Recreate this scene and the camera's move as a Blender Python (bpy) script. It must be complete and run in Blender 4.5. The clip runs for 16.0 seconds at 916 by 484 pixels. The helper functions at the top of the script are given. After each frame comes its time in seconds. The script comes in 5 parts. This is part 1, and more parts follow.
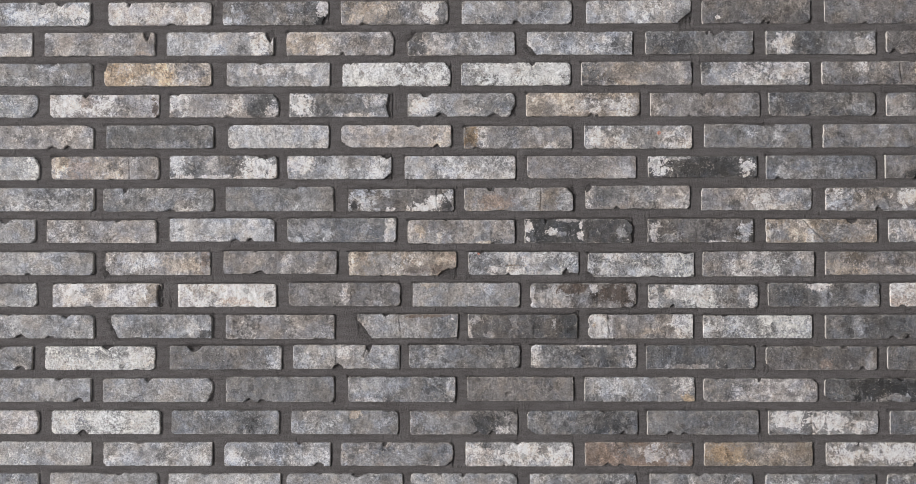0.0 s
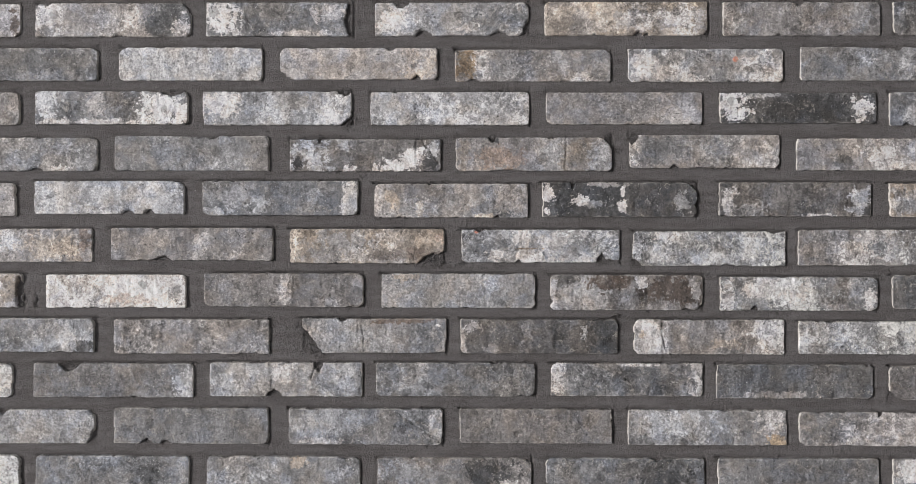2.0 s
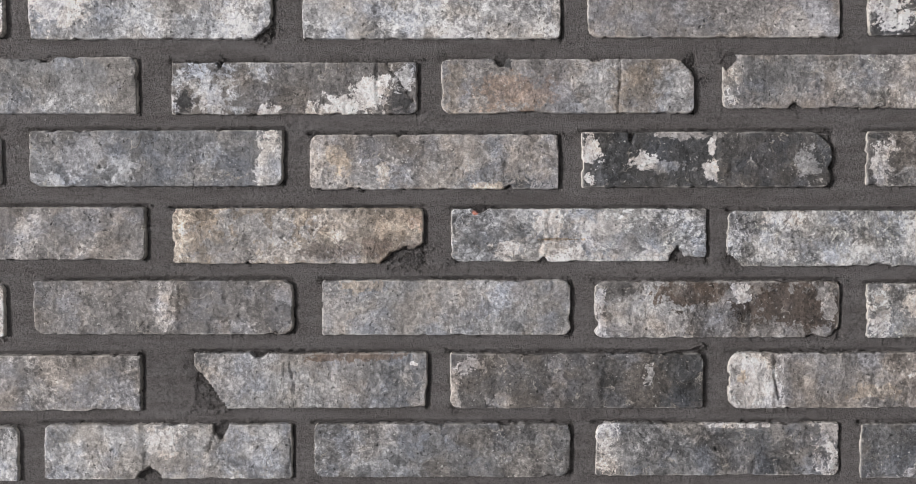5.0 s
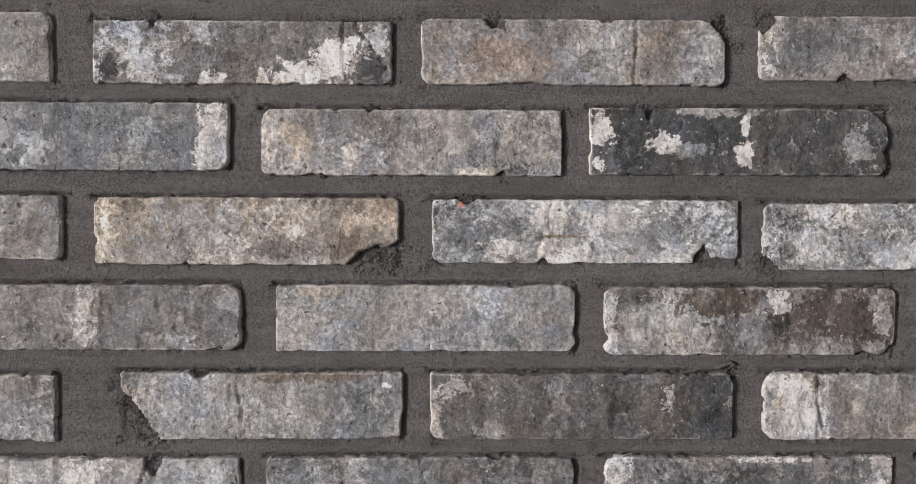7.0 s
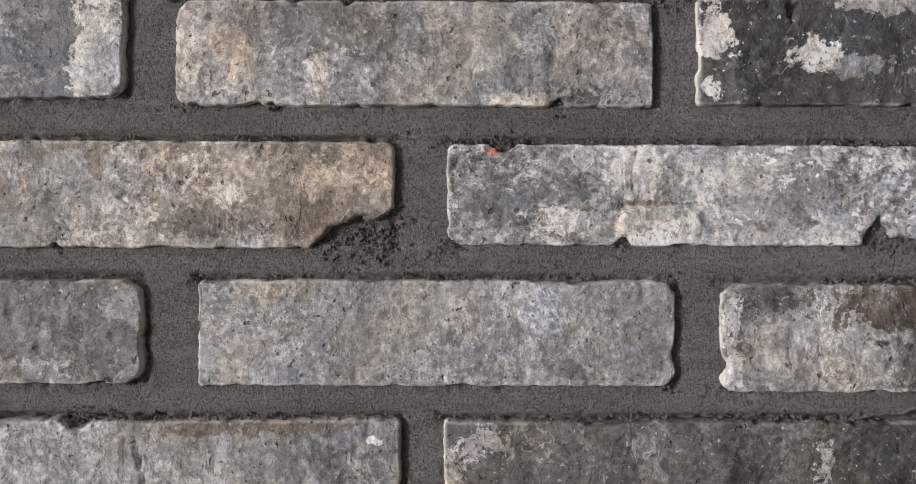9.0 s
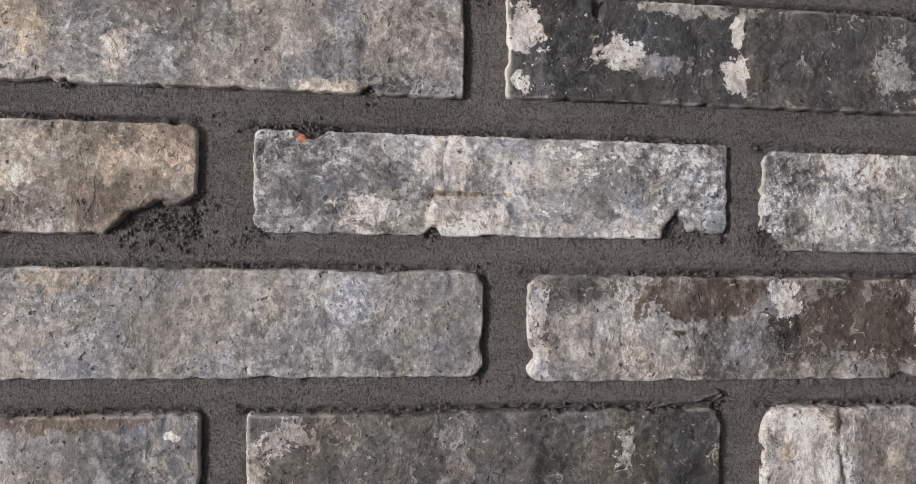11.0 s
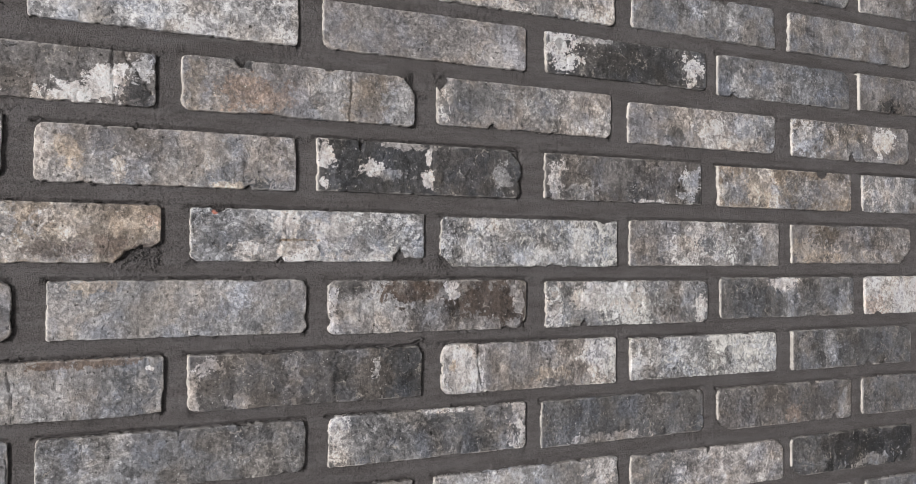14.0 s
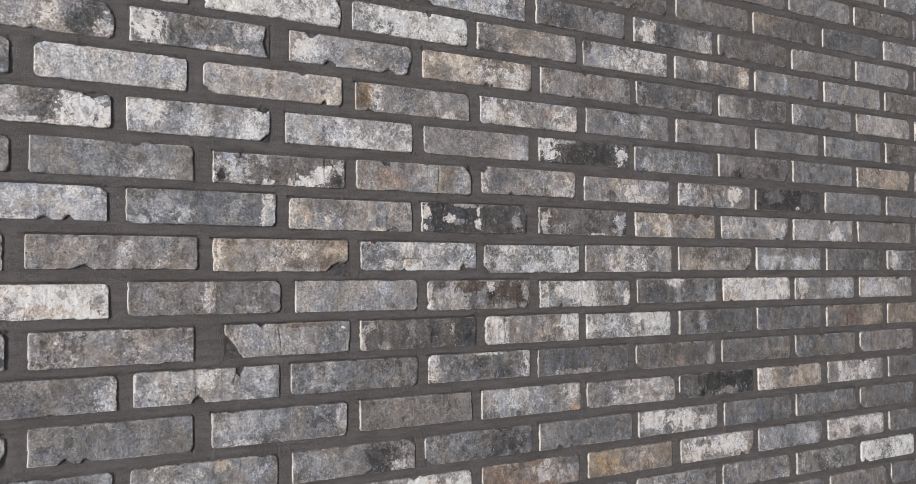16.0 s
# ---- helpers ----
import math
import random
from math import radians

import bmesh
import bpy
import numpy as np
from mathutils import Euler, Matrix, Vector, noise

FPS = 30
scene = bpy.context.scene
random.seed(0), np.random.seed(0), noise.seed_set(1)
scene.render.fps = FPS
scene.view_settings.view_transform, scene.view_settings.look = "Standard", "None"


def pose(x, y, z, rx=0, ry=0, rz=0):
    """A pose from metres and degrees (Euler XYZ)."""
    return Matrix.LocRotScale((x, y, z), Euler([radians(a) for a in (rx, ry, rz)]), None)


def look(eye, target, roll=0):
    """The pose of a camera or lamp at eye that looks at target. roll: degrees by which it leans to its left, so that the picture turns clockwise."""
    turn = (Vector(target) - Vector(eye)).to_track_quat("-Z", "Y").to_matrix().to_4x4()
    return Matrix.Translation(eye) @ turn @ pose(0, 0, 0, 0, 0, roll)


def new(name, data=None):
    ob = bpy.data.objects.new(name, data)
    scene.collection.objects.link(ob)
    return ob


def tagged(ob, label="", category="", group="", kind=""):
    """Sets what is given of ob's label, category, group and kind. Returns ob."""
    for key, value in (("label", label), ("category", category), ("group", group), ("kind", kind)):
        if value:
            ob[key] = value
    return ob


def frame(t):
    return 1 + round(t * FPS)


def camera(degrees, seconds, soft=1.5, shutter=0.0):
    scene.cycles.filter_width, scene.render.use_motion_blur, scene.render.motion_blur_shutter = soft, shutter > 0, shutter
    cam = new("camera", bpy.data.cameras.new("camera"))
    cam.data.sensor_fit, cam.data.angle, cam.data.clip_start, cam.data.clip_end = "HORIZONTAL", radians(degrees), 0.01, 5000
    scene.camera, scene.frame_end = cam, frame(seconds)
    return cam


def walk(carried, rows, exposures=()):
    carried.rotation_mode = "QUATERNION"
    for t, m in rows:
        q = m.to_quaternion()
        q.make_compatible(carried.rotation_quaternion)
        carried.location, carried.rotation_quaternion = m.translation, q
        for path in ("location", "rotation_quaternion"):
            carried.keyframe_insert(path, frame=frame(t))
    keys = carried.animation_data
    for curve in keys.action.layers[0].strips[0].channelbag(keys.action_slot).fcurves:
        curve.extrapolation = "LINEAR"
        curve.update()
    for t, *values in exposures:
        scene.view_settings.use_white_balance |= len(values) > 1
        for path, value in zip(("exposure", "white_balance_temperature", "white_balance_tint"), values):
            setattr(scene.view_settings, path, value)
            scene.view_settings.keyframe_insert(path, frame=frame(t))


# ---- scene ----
EXPO = [(0.0, 1.10, 6440, 10), (4.2, 1.10, 6450, 10), (7.0, 1.10, 6570, 10.5), (10.5, 1.03, 6680, 11.5), (12.5, 1.03, 6650, 11.5), (14.5, 1.10, 6460, 10), (16.0, 1.10, 6440, 10)]
cam = camera(50.05, 16.0, soft=0.5)
PATH = [
    (0, look((0.0163, -1.9167, 1.4726), (-0.0032, 0.0000, 1.4991), -0.06)),
    (0.5, look((0.0448, -1.7179, 1.4673), (0.0249, 0.0000, 1.4924), 0.04)),
    (1, look((0.0499, -1.5165, 1.4518), (0.0236, 0.0000, 1.4718), 0.09)),
    (1.5, look((0.0315, -1.4016, 1.4465), (0.0145, 0.0000, 1.4671), 0.08)),
    (2, look((0.0309, -1.3357, 1.4406), (0.0125, 0.0000, 1.4626), 0.08)),
    (2.5, look((0.0444, -1.2875, 1.4391), (0.0210, 0.0000, 1.4622), 0.06)),
    (3, look((0.0683, -1.2141, 1.4397), (0.0484, 0.0000, 1.4631), 0.08)),
    (3.5, look((0.0765, -1.1073, 1.4275), (0.0559, 0.0000, 1.4550), 0.04)),
    (4, look((0.0413, -0.9693, 1.4410), (0.0255, 0.0000, 1.4525), 0.04)),
    (4.2, look((0.0353, -0.9231, 1.4463), (0.0228, 0.0000, 1.4541), -0.02)),
    (6.3, look((0.0095, -0.7702, 1.4762), (0.0293, 0.0000, 1.4458), 0.26)),
    (6.5, look((0.0118, -0.7519, 1.4775), (0.0324, 0.0000, 1.4532), 0.30)),
    (7, look((0.0215, -0.6851, 1.4649), (0.0353, 0.0000, 1.4497), 0.17)),
    (7.5, look((0.0228, -0.5694, 1.4456), (0.0327, 0.0000, 1.4388), 0.16)),
    (8, look((0.0164, -0.4794, 1.4384), (0.0232, 0.0000, 1.4385), 0.20)),
    (8.2, look((0.0155, -0.4589, 1.4365), (0.0216, 0.0000, 1.4382), 0.14)),
    (10.3, look((0.0238, -0.4145, 1.4375), (0.0344, 0.0000, 1.4328), 0.65)),
    (10.5, look((0.0274, -0.4105, 1.4331), (0.0547, 0.0000, 1.4311), 0.72)),
    (11, look((0.0306, -0.4253, 1.4249), (0.1059, 0.0000, 1.4323), 0.73)),
    (11.5, look((0.0234, -0.4219, 1.4221), (0.1419, 0.0000, 1.4321), 0.58)),
    (12, look((0.0340, -0.4287, 1.4170), (0.1844, 0.0000, 1.4303), 0.37)),
    (12.5, look((0.0349, -0.4342, 1.4090), (0.2133, 0.0000, 1.4254), 0.26)),
    (13, look((0.0027, -0.5176, 1.4084), (0.2402, 0.0000, 1.4242), 0.32)),
    (13.5, look((-0.0702, -0.6790, 1.4321), (0.2741, 0.0000, 1.4517), 0.10)),
    (14, look((-0.1793, -0.8104, 1.4319), (0.2678, 0.0000, 1.4538), 0.06)),
    (14.5, look((-0.3398, -0.9718, 1.4194), (0.2560, 0.0000, 1.4602), -0.28)),
    (15, look((-0.4646, -1.1256, 1.4108), (0.2676, 0.0000, 1.4638), -0.46)),
    (15.5, look((-0.5954, -1.2555, 1.4206), (0.2429, 0.0000, 1.4799), -0.49)),
    (16, look((-0.7033, -1.3282, 1.4263), (0.1957, 0.0000, 1.4811), -0.30)),
]
walk(cam, PATH, EXPO)

# ---- light: a hazy day, the low sun veiled, from the open left side ----
world = bpy.data.worlds.new("overcast_sky")
scene.world = world
world.use_nodes = True
wn, wl = world.node_tree.nodes, world.node_tree.links
sky = wn.new("ShaderNodeTexSky")
sky.sky_type, sky.sun_disc = "NISHITA", False
sky.sun_elevation, sky.sun_rotation = radians(20), radians(235)
sky.dust_density, sky.air_density = 4.0, 1.0
grey = wn.new("ShaderNodeMix")
grey.data_type, grey.blend_type = "RGBA", "MIX"
grey.inputs[0].default_value = 0.85
grey.inputs[7].default_value = (6.0, 6.0, 6.1, 1)
wl.new(sky.outputs[0], grey.inputs[6])
wl.new(grey.outputs[2], wn["Background"].inputs[0])
wn["Background"].inputs[1].default_value = 0.05

sun = new("sun", bpy.data.lights.new("sun", "SUN"))
sun.data.energy, sun.data.angle, sun.data.color = 2.2, radians(14), (1.0, 0.985, 1.0)
sun.matrix_world = look((-3.0, -2.3, 0.75), (0, 0, 0.6))

# ---- node helpers ----


class Net:
    """A small helper that adds nodes and wires them."""

    def __init__(self, name):
        self.mat = bpy.data.materials.new(name)
        self.mat.use_nodes = True
        self.tree = self.mat.node_tree
        self.bsdf = self.tree.nodes["Principled BSDF"]

    def put(self, socket, value):
        if isinstance(value, bpy.types.NodeSocket):
            self.tree.links.new(value, socket)
        elif isinstance(value, (tuple, list)) and len(value) == 3 and socket.type == "RGBA":
            socket.default_value = (*value, 1)
        else:
            socket.default_value = value

    def node(self, kind, out=0, **ins):
        n = self.tree.nodes.new(kind)
        for key, value in ins.items():
            self.put(n.inputs[key], value)
        return n.outputs[out]

    def math(self, op, a, b=0.0, c=0.0, clamp=False):
        n = self.tree.nodes.new("ShaderNodeMath")
        n.operation, n.use_clamp = op, clamp
        for socket, value in zip(n.inputs, (a, b, c)):
            self.put(socket, value)
        return n.outputs[0]

    def vec(self, op, a, b=(0, 0, 0), out=0):
        n = self.tree.nodes.new("ShaderNodeVectorMath")
        n.operation = op
        self.put(n.inputs[0], a)
        self.put(n.inputs[1], b)
        return n.outputs[out]

    def scaled(self, a, s):
        n = self.tree.nodes.new("ShaderNodeVectorMath")
        n.operation = "SCALE"
        self.put(n.inputs[0], a)
        self.put(n.inputs["Scale"], s)
        return n.outputs[0]

    def noise(self, at, scale, detail=4.0, rough=0.55, warp=0.0):
        return self.node("ShaderNodeTexNoise", 0, Vector=at, Scale=scale, Detail=detail, Roughness=rough, Distortion=warp)

    def step(self, a, low, high):
        """Smooth step of a from low to high, 0 to 1."""
        n = self.tree.nodes.new("ShaderNodeMapRange")
        n.interpolation_type = "SMOOTHSTEP"
        for key, value in (("Value", a), ("From Min", low), ("From Max", high)):
            self.put(n.inputs[key], value)
        return n.outputs[0]

    def mix(self, fac, a, b, blend="MIX"):
        n = self.tree.nodes.new("ShaderNodeMix")
        n.data_type, n.blend_type = "RGBA", blend
        self.put(n.inputs[0], fac)
        self.put(n.inputs[6], a)
        self.put(n.inputs[7], b)
        return n.outputs[2]

    def prop(self, name):
        """An object's own property, as a vector."""
        n = self.tree.nodes.new("ShaderNodeAttribute")
        n.attribute_type, n.attribute_name = "OBJECT", name
        return n.outputs["Vector"]

    def own(self, name):
        """An object's own property of four numbers: three as a vector, and the last."""
        n = self.tree.nodes.new("ShaderNodeAttribute")
        n.attribute_type, n.attribute_name = "OBJECT", name
        return n.outputs["Vector"], n.outputs["Alpha"]

    def split(self, v):
        n = self.tree.nodes.new("ShaderNodeSeparateXYZ")
        self.put(n.inputs[0], v)
        return n.outputs

    def bump(self, height, strength, distance, below=None):
        n = self.tree.nodes.new("ShaderNodeBump")
        self.put(n.inputs["Height"], height)
        n.inputs["Strength"].default_value, n.inputs["Distance"].default_value = strength, distance
        if below is not None:
            self.put(n.inputs["Normal"], below)
        return n.outputs[0]


# ---- materials ----
HALF_L, HALF_H = 0.105, 0.0235
PATCHES = tuple(("patch_" + c, "ink_" + c) for c in "abcdefghij")


def brick_material(name, single=True, close=False):
    """Old grey brick; single: for bricks that are objects of their own and carry their marks."""
    n = Net(name)
    at = n.tree.nodes.new("ShaderNodeTexCoord").outputs["Object"]
    info = n.tree.nodes.new("ShaderNodeObjectInfo")
    own = n.scaled(n.node("ShaderNodeCombineXYZ", 0, X=info.outputs["Random"], Y=0.37, Z=info.outputs["Random"]), 61.0)
    p = n.vec("ADD", at, own)
    x, y, z = n.split(at)
    base = info.outputs["Color"]
    if not single:
        island = n.tree.nodes.new("ShaderNodeNewGeometry").outputs["Random Per Island"]
        base = n.scaled(base, n.math("MULTIPLY_ADD", island, 0.9, 0.55))
        p = n.vec("ADD", at, n.scaled(n.node("ShaderNodeCombineXYZ", 0, X=island, Y=0.4, Z=island), 61.0))
    broad = n.noise(p, 22, 5, 0.6, 0.3)
    middle = n.noise(p, 80, 8, 0.68, 0.4)
    fine = n.noise(p, 300, 4, 0.6)
    grain = n.noise(p, 1200, 3, 0.65)
    streak = n.noise(n.vec("MULTIPLY", p, (1.0, 1.0, 0.22)), 130, 6, 0.65)
    cell = n.tree.nodes.new("ShaderNodeTexVoronoi")
    n.put(cell.inputs["Vector"], n.vec("ADD", p, n.scaled(n.node("ShaderNodeTexNoise", 1, Vector=p, Scale=300.0), 0.004)))
    cell.inputs["Scale"].default_value = 105
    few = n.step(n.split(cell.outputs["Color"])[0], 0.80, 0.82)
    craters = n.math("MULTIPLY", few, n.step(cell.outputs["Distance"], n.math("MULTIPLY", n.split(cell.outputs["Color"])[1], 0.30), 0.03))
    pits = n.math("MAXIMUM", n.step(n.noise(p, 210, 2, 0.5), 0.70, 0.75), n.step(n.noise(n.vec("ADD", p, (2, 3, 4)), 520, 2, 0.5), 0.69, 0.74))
    lively = n.math("MULTIPLY_ADD", n.step(n.noise(n.vec("ADD", p, (6, 2, 8)), 20, 5, 0.6), 0.42, 0.58), 0.72, 0.34)
    # fired clay: cloudy grey with paler and darker fields
    drift = n.vec("ADD", p, n.scaled(n.vec("SUBTRACT", n.node("ShaderNodeTexNoise", 1, Vector=p, Scale=55.0, Detail=3.0), (0.5, 0.5, 0.5)), 0.012))
    plates = n.noise(n.vec("ADD", drift, (3, 3, 6)), 34, 6, 0.58, 0.4)
    # patches of another burn, skin or dirt, each with its own place, size and colour
    if close:
        crumble = n.math("MULTIPLY_ADD", n.noise(n.vec("ADD", drift, (5, 2, 1)), 62, 9, 0.68, 0.6), 0.62, n.math("MULTIPLY_ADD", n.noise(n.vec("ADD", p, (2, 9, 9)), 210, 6, 0.68, 0.4), 0.38, -0.5))
        grow = n.math("MULTIPLY_ADD", crumble, 7.0, n.math("MULTIPLY_ADD", plates, 2.0, -1.0))
        for spot, ink in PATCHES:
            place, tinted = n.own(spot), n.own(ink)
            px, pz, rx = n.split(place[0])
            ax = n.math("DIVIDE", n.math("SUBTRACT", x, px), rx)
            az = n.math("DIVIDE", n.math("SUBTRACT", z, pz), place[1])
            d = n.math("SQRT", n.math("ADD", n.math("MULTIPLY", ax, ax), n.math("MULTIPLY", az, az)))
            d = n.step(n.math("MULTIPLY_ADD", grow, 1.05, d), 1.05, 0.92)
            base = n.mix(n.math("MULTIPLY", d, tinted[1]), base, tinted[0])
    light = n.math("MULTIPLY_ADD", n.step(broad, 0.35, 0.65), 0.30, 0.86)
    light = n.math("MULTIPLY", light, n.math("MULTIPLY_ADD", n.step(middle, 0.38, 0.62), 0.44, 0.80))
    light = n.math("MULTIPLY", light, n.math("MULTIPLY_ADD", n.step(streak, 0.35, 0.65), 0.20, 0.91))
    speck = n.math("MULTIPLY", n.math("MULTIPLY_ADD", n.step(fine, 0.42, 0.58), 0.50, 0.76), n.math("MULTIPLY_ADD", n.step(grain, 0.36, 0.64), 0.14, 0.94))
    speck = n.math("MULTIPLY_ADD", n.math("SUBTRACT", speck, 1.0), n.math("MULTIPLY_ADD", lively, 0.6, 0.4), 1.0)
    light = n.math("MULTIPLY", light, speck)
    colour = n.scaled(base, light)
    tint = n.step(n.noise(n.vec("ADD", drift, (3, 1, 7)), 26, 6, 0.6), 0.46, 0.60)
    colour = n.mix(n.math("MULTIPLY", tint, 0.5), colour, n.vec("MULTIPLY", colour, (1.12, 1.0, 0.86)))
    cool = n.step(n.noise(n.vec("ADD", drift, (9, 4, 2)), 32, 6, 0.6), 0.49, 0.60)
    colour = n.mix(n.math("MULTIPLY", cool, 0.75), colour, n.vec("MULTIPLY", colour, (0.93, 0.985, 1.09)))
    soot = n.noise(n.vec("ADD", drift, (1, 6, 3)), 27, 8, 0.63, 0.5)
    pale = n.noise(n.vec("ADD", drift, (7, 7, 2)), 78, 8, 0.66, 0.5)
    salt = n.noise(n.vec("ADD", drift, (2, 4, 4)), 190, 5, 0.62, 0.3)
    crisp = n.noise(n.vec("ADD", p, (9, 3, 4)), 520, 4, 0.62, 0.3)
    # some bricks are plain, others blotched
    blotched = n.math("MULTIPLY", lively, n.split(n.prop("blotch"))[0] if close else n.math("MULTIPLY_ADD", n.math("FRACT", n.math("MULTIPLY", info.outputs["Random"], 7.31)), 0.45, 0.2))
    for mask, much, lighter in (
        (n.step(soot, 0.53, 0.56), 1.0, 0.42),
        (n.step(soot, 0.46, 0.43), 0.8, 1.60),
        (n.step(pale, 0.545, 0.562), 0.95, 1.75),
        (n.step(pale, 0.452, 0.434), 1.0, 0.42),
        (n.step(salt, 0.565, 0.585), 1.0, 1.85),
        (n.step(salt, 0.435, 0.415), 1.0, 0.40),
    ):
        colour = n.mix(n.math("MULTIPLY", mask, n.math("MULTIPLY", blotched, much)), colour, n.scaled(colour, lighter))
    for mask, lighter in ((n.step(crisp, 0.57, 0.59), 1.65), (n.step(crisp, 0.43, 0.41), 0.5)):
        colour = n.mix(n.math("MULTIPLY", mask, n.math("MAXIMUM", n.math("MULTIPLY", blotched, 1.1, clamp=True), 0.4)), colour, n.scaled(colour, lighter))
    colour = n.vec("MINIMUM", colour, (0.70, 0.695, 0.685))
    # flaked skin: the lower layer a little darker, its lip pale
    colour = n.mix(n.math("MULTIPLY", n.step(plates, 0.53, 0.55), 0.5), colour, n.vec("MULTIPLY", colour, (0.80, 0.79, 0.79)))
    lip = n.math("SUBTRACT", 1.0, n.math("MULTIPLY", n.math("ABSOLUTE", n.math("SUBTRACT", plates, 0.528)), 90.0), clamp=True)
    lip = n.math("MULTIPLY", lip, n.step(n.noise(n.vec("ADD", p, (8, 1, 1)), 60, 3, 0.5), 0.50, 0.62))
    colour = n.mix(n.math("MULTIPLY", lip, 0.8), colour, (0.40, 0.365, 0.32))
    flecks = n.step(n.noise(n.vec("ADD", p, (4, 9, 9)), 330, 4, 0.65), 0.640, 0.67)
    colour = n.mix(n.math("MULTIPLY", flecks, n.math("MULTIPLY_ADD", lively, 0.5, 0.25)), colour, (0.60, 0.59, 0.57))
    slant = n.vec("DOT_PRODUCT", p, (0.55, 0.0, 0.83), out=1)
    cross = n.vec("DOT_PRODUCT", p, (-0.83, 0.0, 0.55), out=1)
    scratch = n.noise(n.node("ShaderNodeCombineXYZ", 0, X=n.math("MULTIPLY", slant, 45.0), Y=n.math("MULTIPLY", cross, 900.0), Z=info.outputs["Random"]), 1.0, 2, 0.5, 0.6)
    scratch = n.step(scratch, 0.745, 0.785)
    colour = n.mix(n.math("MULTIPLY", scratch, 0.3), colour, (0.40, 0.40, 0.405))
    # a chip of bright orange clay in some bricks
    s_at, s_wide, s_much = n.split(n.prop("stain"))
    u = n.math("MULTIPLY_ADD", x, 0.5 / HALF_L, 0.5)
    u = n.math("ADD", u, n.math("MULTIPLY_ADD", n.noise(n.vec("ADD", p, (2, 8, 5)), 40, 6, 0.65), 0.5, -0.25))
    s_up, s_high, _ = n.split(n.prop("stain_up"))
    s = n.math("DIVIDE", n.math("SUBTRACT", n.math("MULTIPLY_ADD", x, 0.5 / HALF_L, 0.5), s_at), s_wide)
    t = n.math("DIVIDE", n.math("SUBTRACT", n.math("MULTIPLY_ADD", z, 0.5 / HALF_H, 0.5), s_up), s_high)
    s = n.math("SQRT", n.math("ADD", n.math("MULTIPLY", s, s), n.math("MULTIPLY", t, t)))
    ragged = n.math("ADD", n.math("MULTIPLY_ADD", pale, 4.0, -2.0), n.math("MULTIPLY_ADD", soot, 6.0, -3.0))
    s = n.step(n.math("MULTIPLY_ADD", ragged, n.math("MULTIPLY", s_wide, 4.5, clamp=True), s), 1.35, 0.6)
    s = n.math("MULTIPLY", s, n.math("MULTIPLY", s_much, n.step(fine, 0.25, 0.6)))
    colour = n.mix(s, colour, n.scaled(n.prop("stain_tint"), n.math("MULTIPLY_ADD", fine, 0.9, 0.5)))
    # old limewash and plaster left on the face
    amount = None
    for k, zone in enumerate((*n.split(n.prop("lime_a")), *n.split(n.prop("lime_b")))):
        hat = n.math("SUBTRACT", 1.0, n.math("ABSOLUTE", n.math("MULTIPLY_ADD", u, 5.0, -float(k))), clamp=True)
        amount = n.math("MULTIPLY", hat, zone) if amount is None else n.math("MULTIPLY_ADD", hat, zone, amount)
    patch = n.math("MULTIPLY_ADD", n.noise(n.vec("ADD", p, (5, 5, 1)), 58, 12, 0.76, 0.7), 0.54, n.math("MULTIPLY_ADD", n.noise(n.vec("ADD", p, (2, 5, 9)), 210, 10, 0.78, 0.5), 0.32, n.math("MULTIPLY", fine, 0.14)))
    if not single:
        amount = n.math("MULTIPLY", n.step(island, 0.5, 1.0), 0.8)
    edge = n.math("MULTIPLY_ADD", amount, -0.215, 0.635)
    veil = n.step(patch, n.math("SUBTRACT", edge, 0.09), n.math("ADD", edge, 0.05))
    crust = n.step(patch, n.math("SUBTRACT", edge, 0.004), n.math("ADD", edge, 0.014))
    lime = n.mix(n.step(broad, 0.35, 0.65), (0.80, 0.80, 0.80), (0.79, 0.765, 0.72))
    lime = n.scaled(lime, n.math("MULTIPLY", n.math("MULTIPLY_ADD", n.step(fine, 0.3, 0.65), 0.35, 0.72), n.math("MULTIPLY_ADD", n.step(middle, 0.33, 0.6), 0.32, 0.72)))
    colour = n.mix(n.math("MULTIPLY", veil, 0.34), colour, lime)
    colour = n.mix(n.math("MULTIPLY", crust, 0.93), colour, lime)
    # pale arrises: wear and lime, plus sunlit edge brightness put into the colour
    if single:
        in_x, in_z = n.math("SUBTRACT", HALF_L, n.math("ABSOLUTE", x)), n.math("SUBTRACT", HALF_H, n.math("ABSOLUTE", z))
        rim = n.math("SUBTRACT", 0.0022, n.math("MINIMUM", in_x, in_z))
        rim = n.step(n.math("MULTIPLY_ADD", middle, 0.004, n.math("SUBTRACT", rim, 0.002)), 0.0, 0.0015)
        worn = n.step(n.noise(n.vec("ADD", p, (6, 6, 3)), 26, 5, 0.65), 0.45, 0.58)
        colour = n.mix(n.math("MULTIPLY", rim, n.math("MULTIPLY_ADD", worn, 0.55, 0.08)), colour, n.mix(0.5, n.scaled(colour, 1.7), (0.56, 0.53, 0.49)))
        # limed ends, coloured brighter to carry the sun on the left arris
        side = n.math("MULTIPLY", n.step(y, 0.0004, 0.0018), n.step(n.math("ABSOLUTE", x), HALF_L - 0.004, HALF_L - 0.002))
